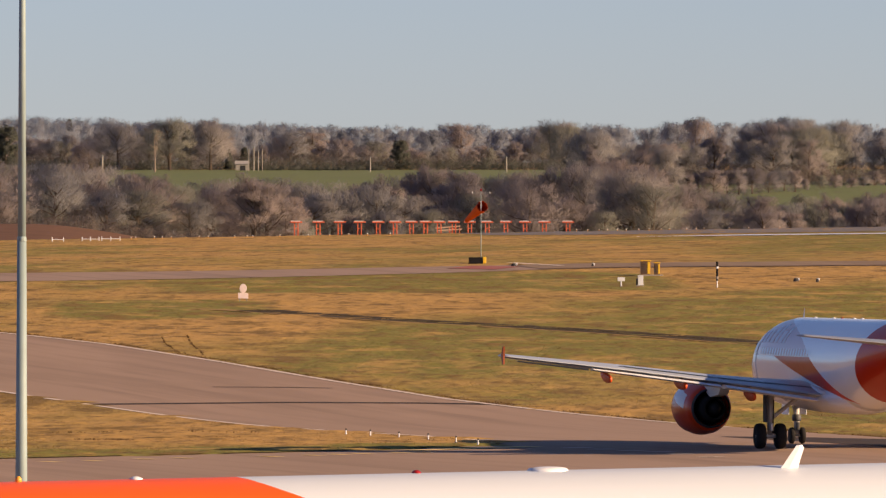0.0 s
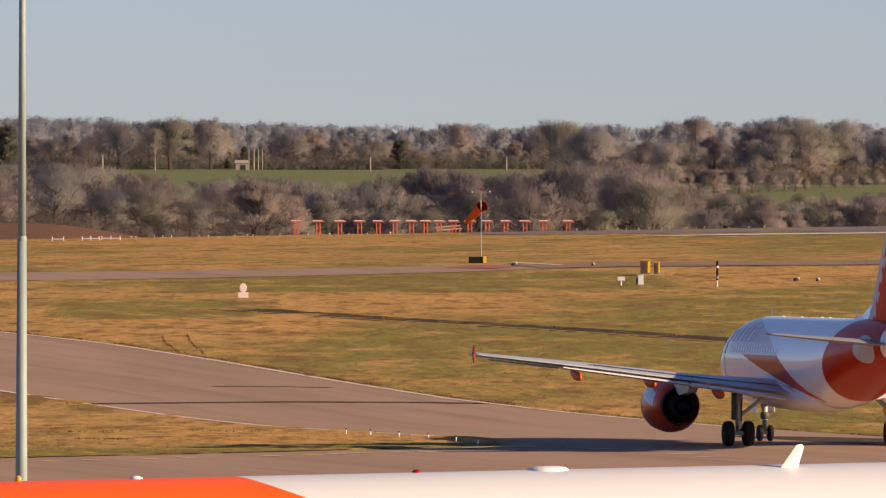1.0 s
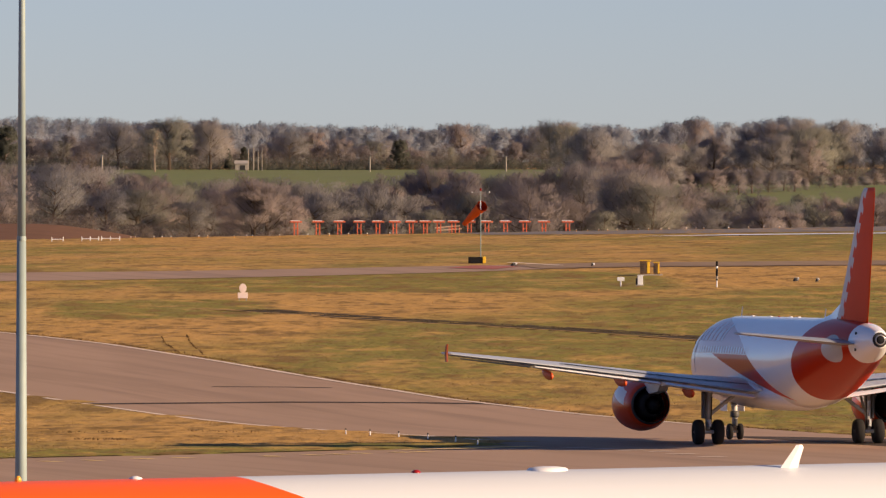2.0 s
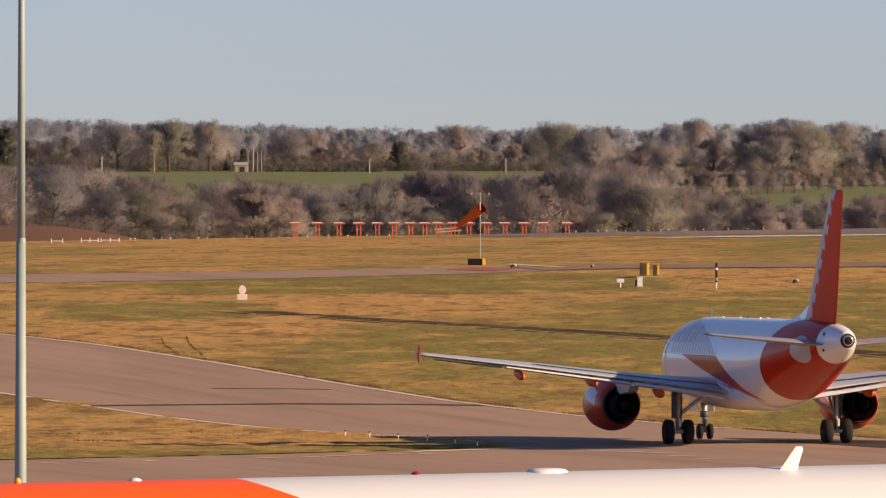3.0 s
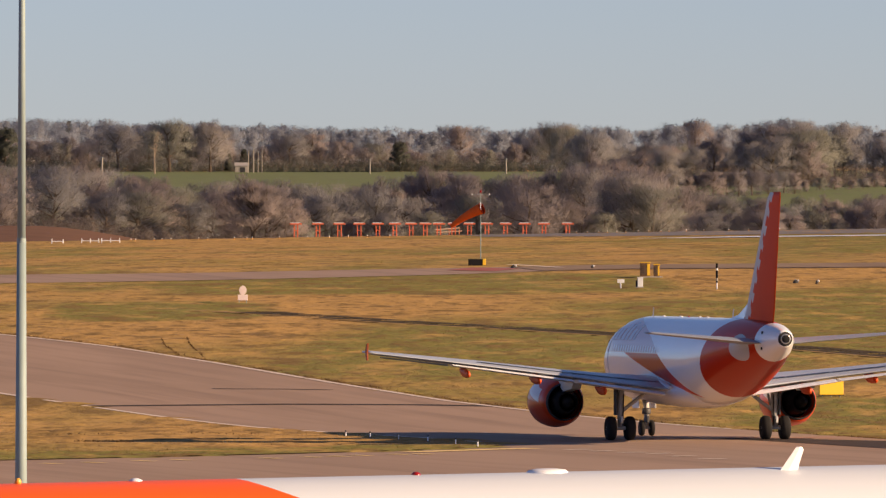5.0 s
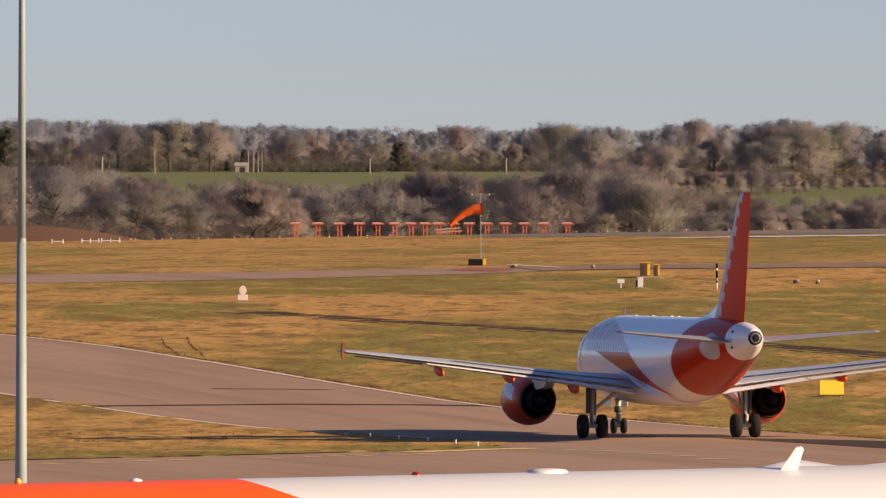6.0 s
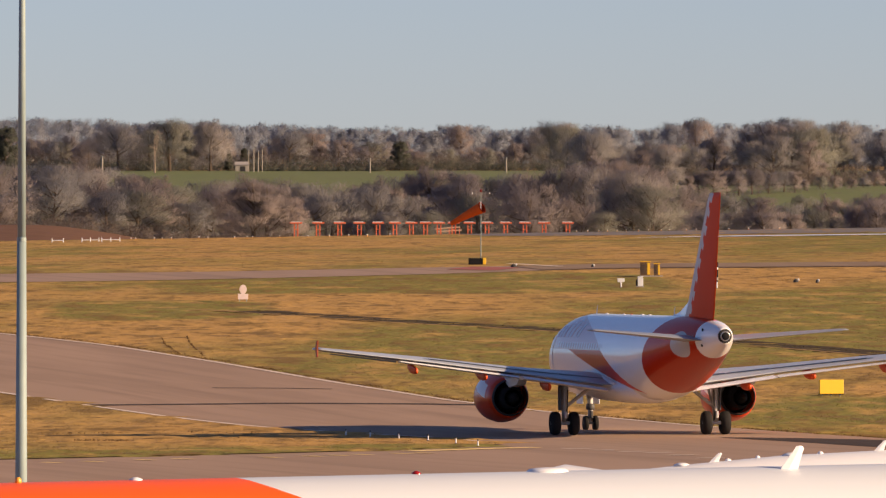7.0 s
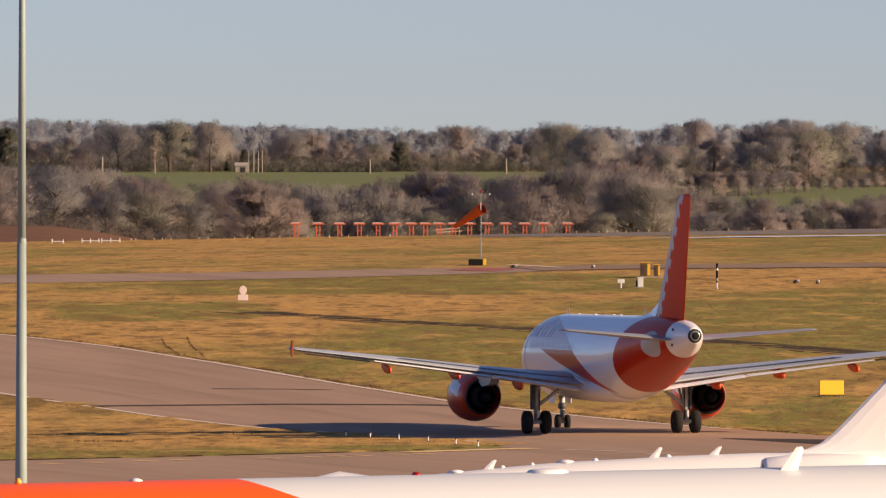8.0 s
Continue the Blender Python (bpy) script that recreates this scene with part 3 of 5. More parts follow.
        part("fan", turned([(1.2, 0.05), (0.9, 0.35), (0.8, 0.88), (0.75, 0.88)], "y", 30, eng), DARK, nac, "dark fan disc")
        part("core_cowl", turned([(-0.6, 0.78), (-1.2, 0.66), (-1.9, 0.58), (-2.5, 0.47), (-2.48, 0.43), (-2.1, 0.42)], "y", 32, eng, caps=False), BLACK, nac, "black sooty core cowl", True)
        part("exhaust_cone", turned([(-2.0, 0.42), (-2.3, 0.30), (-2.8, 0.20), (-3.2, 0.05)], "y", 24, eng), BLACK, nac, "black exhaust cone", True)
        part("fan_nozzle", turned([(-1.58, 0.915), (-1.66, 0.893), (-1.76, 0.864), (-1.78, 0.84), (-1.70, 0.81)], "y", 40, eng, caps=False), DARK, nac, "sooty fan nozzle", True)
        part("bypass_duct", turned([(-0.7, 0.82), (-0.75, 0.55)], "y", 30, eng), BLACK, nac)
        part("pylon", loft([[(sx * 5.75 + q * 0.22, S0 - s, z) for q, s, z in [(-1, s0, z0), (1, s0, z0), (1, s1, z1), (-1, s1, z1)]] for s0, z0, s1, z1 in [(10.3, 2.95, 10.0, 2.9), (11.5, 3.15, 12.2, 2.6), (13.6, 3.0, 13.4, 2.3), (15.6, 2.75, 15.2, 2.45)]]),
             GREY, nac, "grey pylon")
        part("strake", box((0.05, 1.0, 0.28), (eng[0] - sx * 0.85, eng[1] + 0.6, eng[2] + 0.92), 0.01), ORANGE, nac)
        # tail plane
        part("tailplane", surface([(sx * w, *r) for w, *r in [(0.3, 28.7, 3.6, 0.085, 4.72), (1.0, 29.1, 3.25, 0.08, 4.78), (6.0, 31.7, 1.35, 0.07, 5.23), (6.22, 31.95, 1.1, 0.05, 5.25)]]), TAIL_GREY, plane, "", True)
        # main leg with twin wheels
        gear = part("main_gear", tube((sx * 3.795, 0, 0.62), (sx * 3.75, 0.05, 2.6), 0.13, 0.18, 12), LEG, plane, "pale grey main landing gear leg", True)
        part("axle", tube((sx * 3.795 - 0.5, 0, 0.58), (sx * 3.795 + 0.5, 0, 0.58), 0.09), GREY, gear)
        part("side_stay", tube((sx * 3.75, 0.05, 1.35), (sx * 2.3, 0.1, 2.45), 0.09), LEG, gear)
        part("gear_door", box((0.08, 0.60, 1.45), (sx * 3.99, 0.12, 1.92), 0.02), GEAR_DARK, gear, "grey leg door darkened for shade")
        part("actuator", tube((sx * 3.78, 0.25, 1.1), (sx * 3.55, 0.7, 2.4), 0.06), LEG, gear, "retraction strut")
        part("brake_hose", tube((sx * 3.70, -0.14, 0.7), (sx * 3.66, -0.18, 2.2), 0.03, n=6), DARK, gear, "dark brake hose")
        part("torque_link", box((0.12, 0.42, 0.34), (sx * 3.795, -0.2, 0.98), 0.03), GREY, gear)
        for dx in (-0.465, 0.465):
            WHEELS.append((wheel(gear, (sx * 3.795 + dx, 0, 0.575), 0.575, 0.42), 0.575, plane, (sx * 3.795 + dx, 0, 0.575)))
    # fin
    fin = part("fin", surface([(z, lead, chord, th, 0) for z, lead, chord, th in [(4.9, 24.6, 6.5, 0.10), (5.65, 25.6, 5.95, 0.10), (6.3, 26.35, 5.45, 0.10), (11.5, 30.5, 2.45, 0.09), (11.74, 30.95, 1.95, 0.05)]], True), FIN_PAINT, plane, "", True)
    part("dorsal_fillet", loft([[(-0.02, S0 - 23.0, 5.84), (0.02, S0 - 23.0, 5.84), (0, S0 - 23.0, 5.86)], [(-0.16, S0 - 24.6, 5.72), (0.16, S0 - 24.6, 5.72), (0, S0 - 24.6, 6.05)], [(-0.25, S0 - 26.4, 5.5), (0.25, S0 - 26.4, 5.5), (0, S0 - 26.4, 6.55)]]), skin, fin)
    # nose leg
    nose = part("nose_gear", tube((0, 11.04, 0.45), (0, 11.15, 2.1), 0.12, 0.16, 12), LEG, plane, "pale grey nose landing gear leg", True)
    part("axle", tube((-0.3, 11.04, 0.38), (0.3, 11.04, 0.38), 0.06), GREY, nose)
    part("steering_collar", turned([(1.05, 0.20), (1.12, 0.22), (1.30, 0.22), (1.36, 0.18)], "z", 14, (0, 11.09, 0)), GEAR_DARK, nose, "dark steering collar", True)
    part("torque_link", box((0.12, 0.34, 0.36), (0, 10.86, 0.82), 0.03), GEAR_DARK, nose)
    part("drag_stay", tube((0, 11.08, 1.2), (0, 12.3, 2.1), 0.06), GREY, nose)
    part("taxi_light", turned([(-0.06, 0.1), (0.05, 0.12)], "y", 14, (0, 11.25, 1.5)), METAL, nose, "round taxi lamp")
    for sx in (-1, 1):
        part("gear_door", box((0.04, 1.4, 0.55), (sx * 0.42, 11.6, 1.62), 0.015), WHITE, nose)
        WHEELS.append((wheel(nose, (sx * 0.25, 11.04, 0.38), 0.38, 0.22), 0.38, plane, (sx * 0.25, 11.04, 0.38)))
    # aerials and lamps on the roof
    for kind, at_s in roof:
        foot = (0, S0 - at_s, 5.85)
        if kind == "blade":
            part("blade_aerial", blade(0.33, 0.41 if simple else 0.50, (-0.34 if simple else 0, S0 - at_s, 5.74 if simple else 5.80)), WHITE, body, "white blade aerial")
        elif kind == "dome":
            part("aerial_dome", loft([[(0.24 * q * math.cos(k * math.tau / 20), S0 - at_s + 0.30 * q * math.sin(k * math.tau / 20), 5.83 + zz) for k in range(20)] for zz, q in [(0, 1.0), (0.04, 0.98), (0.07, 0.85), (0.085, 0.5), (0.09, 0.1)]]), WHITE, body, "low white aerial dome", True)
        elif kind == "beacon":
            part("beacon", turned([(0, 0.07), (0.035, 0.062), (0.06, 0.025)], "z", 14, foot), RED_LAMP, body, "red beacon", True)
        elif kind == "lamp":
            part("roof_lamp", turned([(0, 0.05), (0.06, 0.045), (0.09, 0.02)], "z", 12, foot), AMBER, body, "small amber lamp", True)
        else:
            part("aerial_bump", turned([(0, 0.10), (0.03, 0.09), (0.055, 0.03)], "z", 14, foot), WHITE, body, "low white aerial bump", True)
    return plane


def blade(chord, tall, at):
    """A swept blade aerial that leans back from its foot."""
    x, y, z = at
    rings = []
    for f, c in [(0.0, 1.0), (0.1, 0.86), (0.5, 0.62), (0.9, 0.42), (1.0, 0.25)]:
        lead = y - chord * 0.95 * f
        rings.append([(x - 0.025 * (1 - 0.6 * f), lead - chord * c * 0.45, z + tall * f), (x, lead, z + tall * f), (x + 0.025 * (1 - 0.6 * f), lead - chord * c * 0.45, z + tall * f), (x, lead - chord * c, z + tall * f)])
    return loft(rings)


def engine_material():
    """Orange cowl with a white upper flash."""
    n = Nodes("engine cowl", 0.3)
    x, y, z = n.axes()
    line = n.math("ADD", 1.98, n.math("MULTIPLY", n.math("SUBTRACT", y, 5.2), 0.25))
    grime = n.noise(0.8, 4.0)
    c = n.mix(grime, (0.56, 0.042, 0.004), (0.66, 0.054, 0.005))
    top = n.math("MULTIPLY", n.math("GREATER_THAN", z, line), n.math("LESS_THAN", z, n.math("ADD", line, 0.62)))
    top = n.math("MULTIPLY", top, n.math("GREATER_THAN", y, 4.3))
    return n.color(n.mix(top, c, (0.74, 0.66, 0.64)))


ENGINE_PAINT = engine_material()
WHEELS = []
TAXI = [(0.0, 18.49, 427.1), (0.5, 17.82, 429.4), (1.0, 17.19, 431.6), (1.5, 16.57, 433.8), (3.0, 14.71, 440.7), (3.5, 14.07, 443.1), (4.0, 13.47, 445.6),
        (4.5, 12.81, 448.2), (6.0, 10.93, 456.2), (6.5, 10.27, 458.9), (7.0, 9.64, 461.6), (7.5, 8.99, 464.4), (8.0, 8.33, 467.1)]
airliner_taxiing = airliner("airliner", pose(18.49, 427.1, 0.03, 0, 0, 11.4), "white and orange twin-engine airliner taxiing on asphalt", SKIN,
                            [("blade", 6.3), ("blade", 23.2), ("bump", 8.9), ("bump", 12.6), ("beacon", 14.2), ("bump", 16.6), ("bump", 18.2)])


def parked_skin():
    """Orange forward of a slanting line, white behind it."""
    n = Nodes("parked airliner skin", 0.42)
    x, y, z = n.axes()
    line = n.math("ADD", 4.48, n.math("MULTIPLY", n.math("SUBTRACT", 5.87, z), -2.3))
    grime = n.noise(1.2, 5.0, (1, 0.3, 1))
    c = n.mix(grime, (0.60, 0.64, 0.69), (0.64, 0.68, 0.73))
    o = n.mix(grime, (0.84, 0.098, 0.005), (0.90, 0.120, 0.007))
    return n.color(n.mix(n.math("GREATER_THAN", y, line), c, o))


airliner("airliner", pose(1.5, 128.65, -0.014, -0.71, 0, 110), "parked airliner with a white roof and an orange forward section", parked_skin(),
         [("lamp", 8.55), ("bump", 10.2), ("beacon", 14.2), ("dome", 16.1), ("blade", 19.315)])


# ---- business jet ----
def business_jet(m):
    jet = empty("business_jet", m, "white business jet with rear engines taxiing behind a parked airliner", "aeroplane")
    mid = 13.0     # from the nose back to the main wheels
    shape = [(0.0, 1.35, 0.05, 0.05), (0.8, 1.40, 0.42, 0.42), (2.0, 1.50, 0.74, 0.76), (3.4, 1.58, 0.98, 0.98), (5.0, 1.33, 1.00, 0.95), (7.0, 1.44, 1.04, 1.01), (10.0, 1.58, 1.08, 1.07), (14.0, 1.66, 1.10, 1.09),
             (16.0, 1.75, 1.02, 1.02), (18.0, 1.92, 0.80, 0.80), (20.0, 2.12, 0.48, 0.48), (21.4, 2.25, 0.16, 0.16)]
    body = part("fuselage", loft([[(w * math.cos(k * math.tau / 36), mid - s, zc + h * math.sin(k * math.tau / 36)) for k in range(36)] for s, zc, w, h in shape]), WHITE, jet, "", True)
    ring = np.array(shape)
    roof = lambda s: float(np.interp(s, ring[:, 0], ring[:, 1] + ring[:, 3])) - 0.02
    for s, h in [(7.7, 0.30), (12.7, 0.32), (14.5, 0.26)]:
        part("blade_aerial", blade(0.34, h, (0, mid - s, roof(s))), WHITE, body, "white blade aerial")
    for s, r in [(6.9, 0.26), (8.3, 0.10), (9.2, 0.08), (10.2, 0.28), (11.1, 0.1), (13.3, 0.1)]:
        part("aerial_bump", turned([(0, r), (0.05, r * 0.85), (0.09, r * 0.3)], "z", 14, (0, mid - s, roof(s))), WHITE, body, "low white aerial bump", True)
    for k in range(8):
        for sx in (-1, 1):
            part("window", box((0.05, 0.36, 0.30), (sx * 1.075, mid - 5.6 - 0.95 * k, 1.85), 0.02), GLASS_DARK, body)
    for sx in (-1, 1):
        part("cockpit_pane", box((0.10, 0.9, 0.36), (sx * 0.80, mid - 2.9, 2.12), 0.03, turn=sx * 14), GLASS_DARK, body)

    def plate(rows, upright=False):
        rings = []
        for w, lead, chord, thick, z in rows:
            rings.append([(dz, mid - s, w) if upright else (w, mid - s, z + dz) for s, dz in aerofoil(lead, chord, thick)])
        return loft(rings)
    part("fin", plate([(2.2, 16.4, 4.6, 0.05, 0), (2.74, 16.9, 4.2, 0.05, 0), (2.84, 17.45, 3.75, 0.06, 0), (3.0, 17.9, 3.4, 0.07, 0), (3.3, 18.3, 3.2, 0.08, 0), (4.88, 19.95, 2.55, 0.10, 0), (6.1, 21.25, 2.2, 0.09, 0)], True), WHITE, jet)
    for sx in (-1, 1):
        part("tailplane", plate([(sx * 0.1, 21.1, 2.3, 0.09, 6.05), (sx * 3.4, 22.7, 1.1, 0.08, 6.0)]), WHITE, jet, "", True)
        part("wing", plate([(sx * 0.6, 9.2, 4.6, 0.11, 0.85), (sx * 3.5, 11.3, 2.9, 0.11, 1.0), (sx * 9.6, 14.6, 1.1, 0.09, 1.45)]), WHITE, jet, "", True)
        c = (sx * 1.66, mid - 17.9, 2.14)
        nac = part("engine", turned([(1.7, 0.36), (1.93, 0.42), (1.98, 0.46), (1.85, 0.52), (1.2, 0.58), (0, 0.60), (-1.0, 0.54), (-1.9, 0.38), (-1.85, 0.34)], "y", 30, c, caps=False), WHITE, jet, "white rear engine", True)
        part("fan", turned([(1.95, 0.05), (1.93, 0.40), (1.75, 0.38)], "y", 24, c), BLACK, nac, "black intake")
        part("exhaust", turned([(-1.6, 0.36), (-1.9, 0.30), (-1.95, 0.1)], "y", 24, c), DARK, nac, "sooty exhaust")
        part("pylon", box((0.9, 1.9, 0.16), (sx * 1.15, mid - 17.9, 2.08), 0.04), WHITE, nac)
        leg = part("main_gear", tube((sx * 1.9, 0, 0.35), (sx * 1.8, 0.05, 1.0), 0.07), GREY, jet, "grey main landing gear leg")
        for dx in (-0.17, 0.17):
            WHEELS.append((wheel(leg, (sx * 1.9 + dx, 0, 0.36), 0.36, 0.22), 0.36, jet, (sx * 1.9 + dx, 0, 0.36)))
    leg = part("nose_gear", tube((0, 10.2, 0.25), (0, 10.2, 0.8), 0.05), GREY, jet, "grey nose landing gear leg")
    for dx in (-0.13, 0.13):
        WHEELS.append((wheel(leg, (dx, 10.2, 0.26), 0.26, 0.16), 0.26, jet, (dx, 10.2, 0.26)))
    return jet


# the jet runs along the apron at 283 m; first roof blade (5.3 m before its main wheels) passes x = 1.42 m at the end
JET_Y = 283.0


def jet_pose(t):
    x = 1.22 + 5.3 + 6.72 * (8.0 - t) + 0.10 * (8.0 - t) ** 2 / 2
    y = JET_Y + 0.59 * (8.0 - t)
    z = 0.04 + float(height(x, y))
    return pose(x, y, z, -1.43, 0, 95)


jet = business_jet(jet_pose(0.0))


# ---- things of the airfield ----
def ground_at(x, y, lift=0.0):
    return float(height(x, y)) + lift


def light_mast():
    x, y = -8.945, 200.0
    z0 = ground_at(x, y)
    mast = empty("light_mast", pose(x, y, z0 + 0.03, 0, 0.12, 0), "tall tapered galvanised steel light mast", "mast")
    part("base_plate", box((0.6, 0.6, 0.04), (0, 0, 0.02), 0.01), STEEL, mast)
    part("lower_shaft", tube((0, 0, 0.03), (0, 0, 9.35), 0.150, 0.098, 20), STEEL, mast, "", True)
    part("upper_shaft", tube((0, 0, 9.2), (0, 0, 18.0), 0.090, 0.055, 20), STEEL, mast, "", True)
    part("collar", tube((0, 0, 9.30), (0, 0, 9.40), 0.102, 0.098, 20), STEEL, mast)
    part("crossarm", tube((-0.9, 0, 17.9), (0.9, 0, 17.9), 0.05), STEEL, mast)
    for dx in (-0.8, 0.8):
        part("lamp_head", box((0.45, 0.5, 0.2), (dx, -0.1, 17.8), 0.04), GREY, mast)


light_mast()


def windsock():
    x, y = 3.32, 828.0
    z0 = ground_at(x, y)
    sock = empty("windsock_mast", pose(x, y, z0), "slim grey windsock mast on a base painted yellow for sun, black for shade", "windsock")
    # sunlit right end and shaded rest are painted yellow and black
    base = part("base", box((1.25, 0.9, 0.56), (-0.46, 0, 0.28), 0.04), BLACK, sock, "base block painted black for its shaded side")
    part("base_end", box((0.28, 0.94, 0.58), (0.31, 0, 0.30), 0.03), YELLOW, base, "yellow end painted as the sunlit side")
    part("pole", tube((0, 0, 0.5), (0, 0, 6.42), 0.042, 0.028, 10), STEEL, sock, "slim grey pole")
    part("crossbar", tube((-0.78, 0, 6.20), (0.78, 0, 6.20), 0.012), STEEL, sock)
    for dx in (-0.76, 0.76):
        part("lamp", turned([(0, 0.05), (0.08, 0.055), (0.16, 0.03)], "z", 10, (dx, 0, 6.17)), GREY, sock, "small pale lamp")
    part("top_lamp", turned([(0, 0.06), (0.15, 0.07), (0.24, 0.03)], "z", 10, (0, 0, 6.36)), RED_LAMP, sock, "red top lamp")
    part("hoop", turned([(-0.03, 0.51), (0.03, 0.51), (0.03, 0.47), (-0.03, 0.47)], "x", 24, (0, 0, 5.02), caps=False), WHITE, sock, "white hoop")
    return sock


CLOTH = plain("windsock cloth", (0.74, 0.130, 0.024), 0.8, 0, 0.2, 0.4)
CLOTH_IN = plain("windsock lining", (0.24, 0.028, 0.010), 0.9, 0, 0.2, 0.4)
sock_mast = windsock()
# the sock is four stiff tapering lengths, each hung on the one before
SOCK = []


def sock_length(parent, at, length, r0, r1, mouth):
    bm = turned([(0, r0), (-length * 0.5, (r0 + r1) / 2 * 1.03), (-length, r1)], "x", 18, caps=False)
    ob = part("sock", bm, CLOTH, parent, "orange cloth sock", True)
    turned_in = turned([(-0.02, r0 * 0.96), (-length, r1 * 0.94)], "x", 18, caps=False)
    part("lining", turned_in, CLOTH_IN, ob, "dark orange lining", True)
    if mouth:
        part("mouth_ring", turned([(0.03, r0), (0.03, r0 * 1.05), (-0.05, r0 * 1.05), (-0.05, r0)], "x", 18, caps=False), CLOTH_IN, ob)
    ob.matrix_basis = pose(*at)
    return ob


for k in range(4):
    SOCK.append(sock_length(sock_mast, (0.12, -0.10, 5.02), 0.86, 0.49 - 0.075 * k, 0.49 - 0.075 * (k + 1), k == 0))


def disc_sign():
    x, y = -14.7, 693.8
    s = empty("marker_sign", pose(x, y, ground_at(x, y)), "pale pink round marker on a white panel and short legs", "sign")
    pink = plain("pale pink panel", (0.82, 0.68, 0.65), 0.6, 0, 0.1, 0.3)
    part("panel", box((0.74, 0.08, 0.42), (0, 0, 0.42), 0.015), pink, s, "pale panel")
    disc = turned([(-0.04, 0.32), (-0.03, 0.34), (0.03, 0.34), (0.04, 0.32)], "y", 28, (0, 0, 0.95))
    bmesh.ops.scale(disc, vec=(0.80, 1, 1), verts=disc.verts)
    part("disc", disc, pink, s, "pale pink disc")
    for dx in (-0.26, 0.26):
        part("leg", tube((dx, 0, 0), (dx, 0, 0.25), 0.025, n=8), STEEL, s)


disc_sign()


SHADED_BROWN = plain("brown panel darkened for shade", (0.095, 0.055, 0.028), 0.7, 0, 0.3, 0.3)


def cabinets():
    x, y = 17.05, 776.0
    z = ground_at(x, y)
    tan = plain("tan louvred panel", (0.23, 0.125, 0.04), 0.6, 0, 0.15, 0.4)
    pad = tagged(put_mesh("cabinet_base", box((1.9, 1.6, 0.16), (x + 0.05, y, z + 0.05), 0.02), CONCRETE), "pale concrete pad under yellow cabinets", "slab")
    for dx, w, h, depth in [(-0.42, 0.82, 1.12, 0.8), (0.52, 0.5, 0.95, 0.7)]:
        c = empty("equipment_cabinet", pose(x + dx, y, z + 0.13), "yellow steel equipment cabinet, its louvred left darkened for shade", "cabinet", "yellow cabinets")
        part("body", box((w, depth, h), (0, 0, h / 2), 0.03), tan, c, "tan steel body")
        part("lid", box((w + 0.06, depth + 0.06, 0.06), (0, 0, h + 0.03), 0.015), YELLOW, c)
        # shade on the cabinet's left is painted in as this dark door
        part("door", box((w * 0.58, 0.03, h * 0.86), (-w * 0.18, -depth / 2 - 0.015, h * 0.5), 0.008), SHADED_BROWN, c, "brown door darkened for the shaded left")
        part("door", box((w * 0.26, 0.03, h * 0.86), (w * 0.32, -depth / 2 - 0.015, h * 0.5), 0.008), YELLOW, c)
        for k in range(4):
            part("louvre", box((w * 0.32, 0.03, 0.05), (-w * 0.24, -depth / 2 - 0.04, h * (0.28 + 0.15 * k)), 0.006), DARK, c)


cabinets()


def small_boxes():
    x, y = 13.9, 737.5
    t = empty("marker_board", pose(x, y, ground_at(x, y)), "small white board on a single post", "sign")
    part("post", tube((0, 0, 0), (0, 0, 0.5), 0.05, n=8), WHITE, t)
    part("board", box((0.56, 0.1, 0.30), (0, 0, 0.58), 0.02), WHITE, t)
    x, y = 15.4, 739.0
    b = empty("junction_box", pose(x, y, ground_at(x, y)), "white box beside a dark pipe on a plinth", "box")
    part("box", box((0.42, 0.4, 0.72), (0.05, 0, 0.44), 0.03), WHITE, b)
    part("plinth", box((0.6, 0.5, 0.1), (0, 0, 0.05), 0.02), CONCRETE, b)
    part("pipe", tube((-0.24, 0, 0.05), (-0.24, 0, 0.6), 0.07, n=10), DARK, b, "dark pipe")
    part("cap", box((0.5, 0.46, 0.05), (0.05, 0, 0.82), 0.015), WHITE, b)
    x, y = 21.3, 733.8
    p = empty("banded_post", pose(x, y, ground_at(x, y)), "thin post banded in black and white", "post")
    for z0, z1, mat in [(0, 0.5, WHITE), (0.5, 0.62, BLACK), (0.62, 0.85, CONCRETE), (0.85, 1.45, BLACK), (1.45, 1.62, WHITE), (1.62, 2.0, BLACK)]:
        part("band", tube((0, 0, z0), (0, 0, z1), 0.09 if z0 > 0.4 else 0.05, n=8), mat, p)
    for x, y, w in [(28.1, 752.0, 0.45), (29.7, 749.5, 0.25), (6.1, 815.5, 0.5), (12.85, 811.5, 0.25)]:
        g = empty("ground_light", pose(x, y, ground_at(x, y, 0.02)), "low airfield ground light with a dark housing", "light", "ground lights")
        part("housing", turned([(0, w * 0.5), (0.12, w * 0.45), (0.25, w * 0.25)], "z", 12), DARK, g)
        part("lens", turned([(-0.05, 0.1), (0.05, 0.11), (0.08, 0.05)], "x", 10, (w * 0.45, 0, 0.2)), WHITE, g, "pale lens")
        part("spigot", tube((0, 0, 0.2), (0, 0, 0.32), 0.04, n=8), STEEL, g)
    x, y = 21.30, 518.0
    s = empty("taxiway_sign", pose(x, y, ground_at(x, y), 0, 0, 12), "plain bright yellow taxiway sign box on short legs", "sign")
    part("panel", box((1.36, 0.25, 0.78), (0, 0, 0.52), 0.03), YELLOW, s, "bright yellow panel")
    part("frame", box((1.42, 0.20, 0.05), (0, 0.0, 0.115), 0.01), BLACK, s)
    for dx in (-0.5, 0, 0.5):
        part("leg", tube((dx, 0, 0), (dx, 0, 0.14), 0.035, n=8), STEEL, s)


small_boxes()


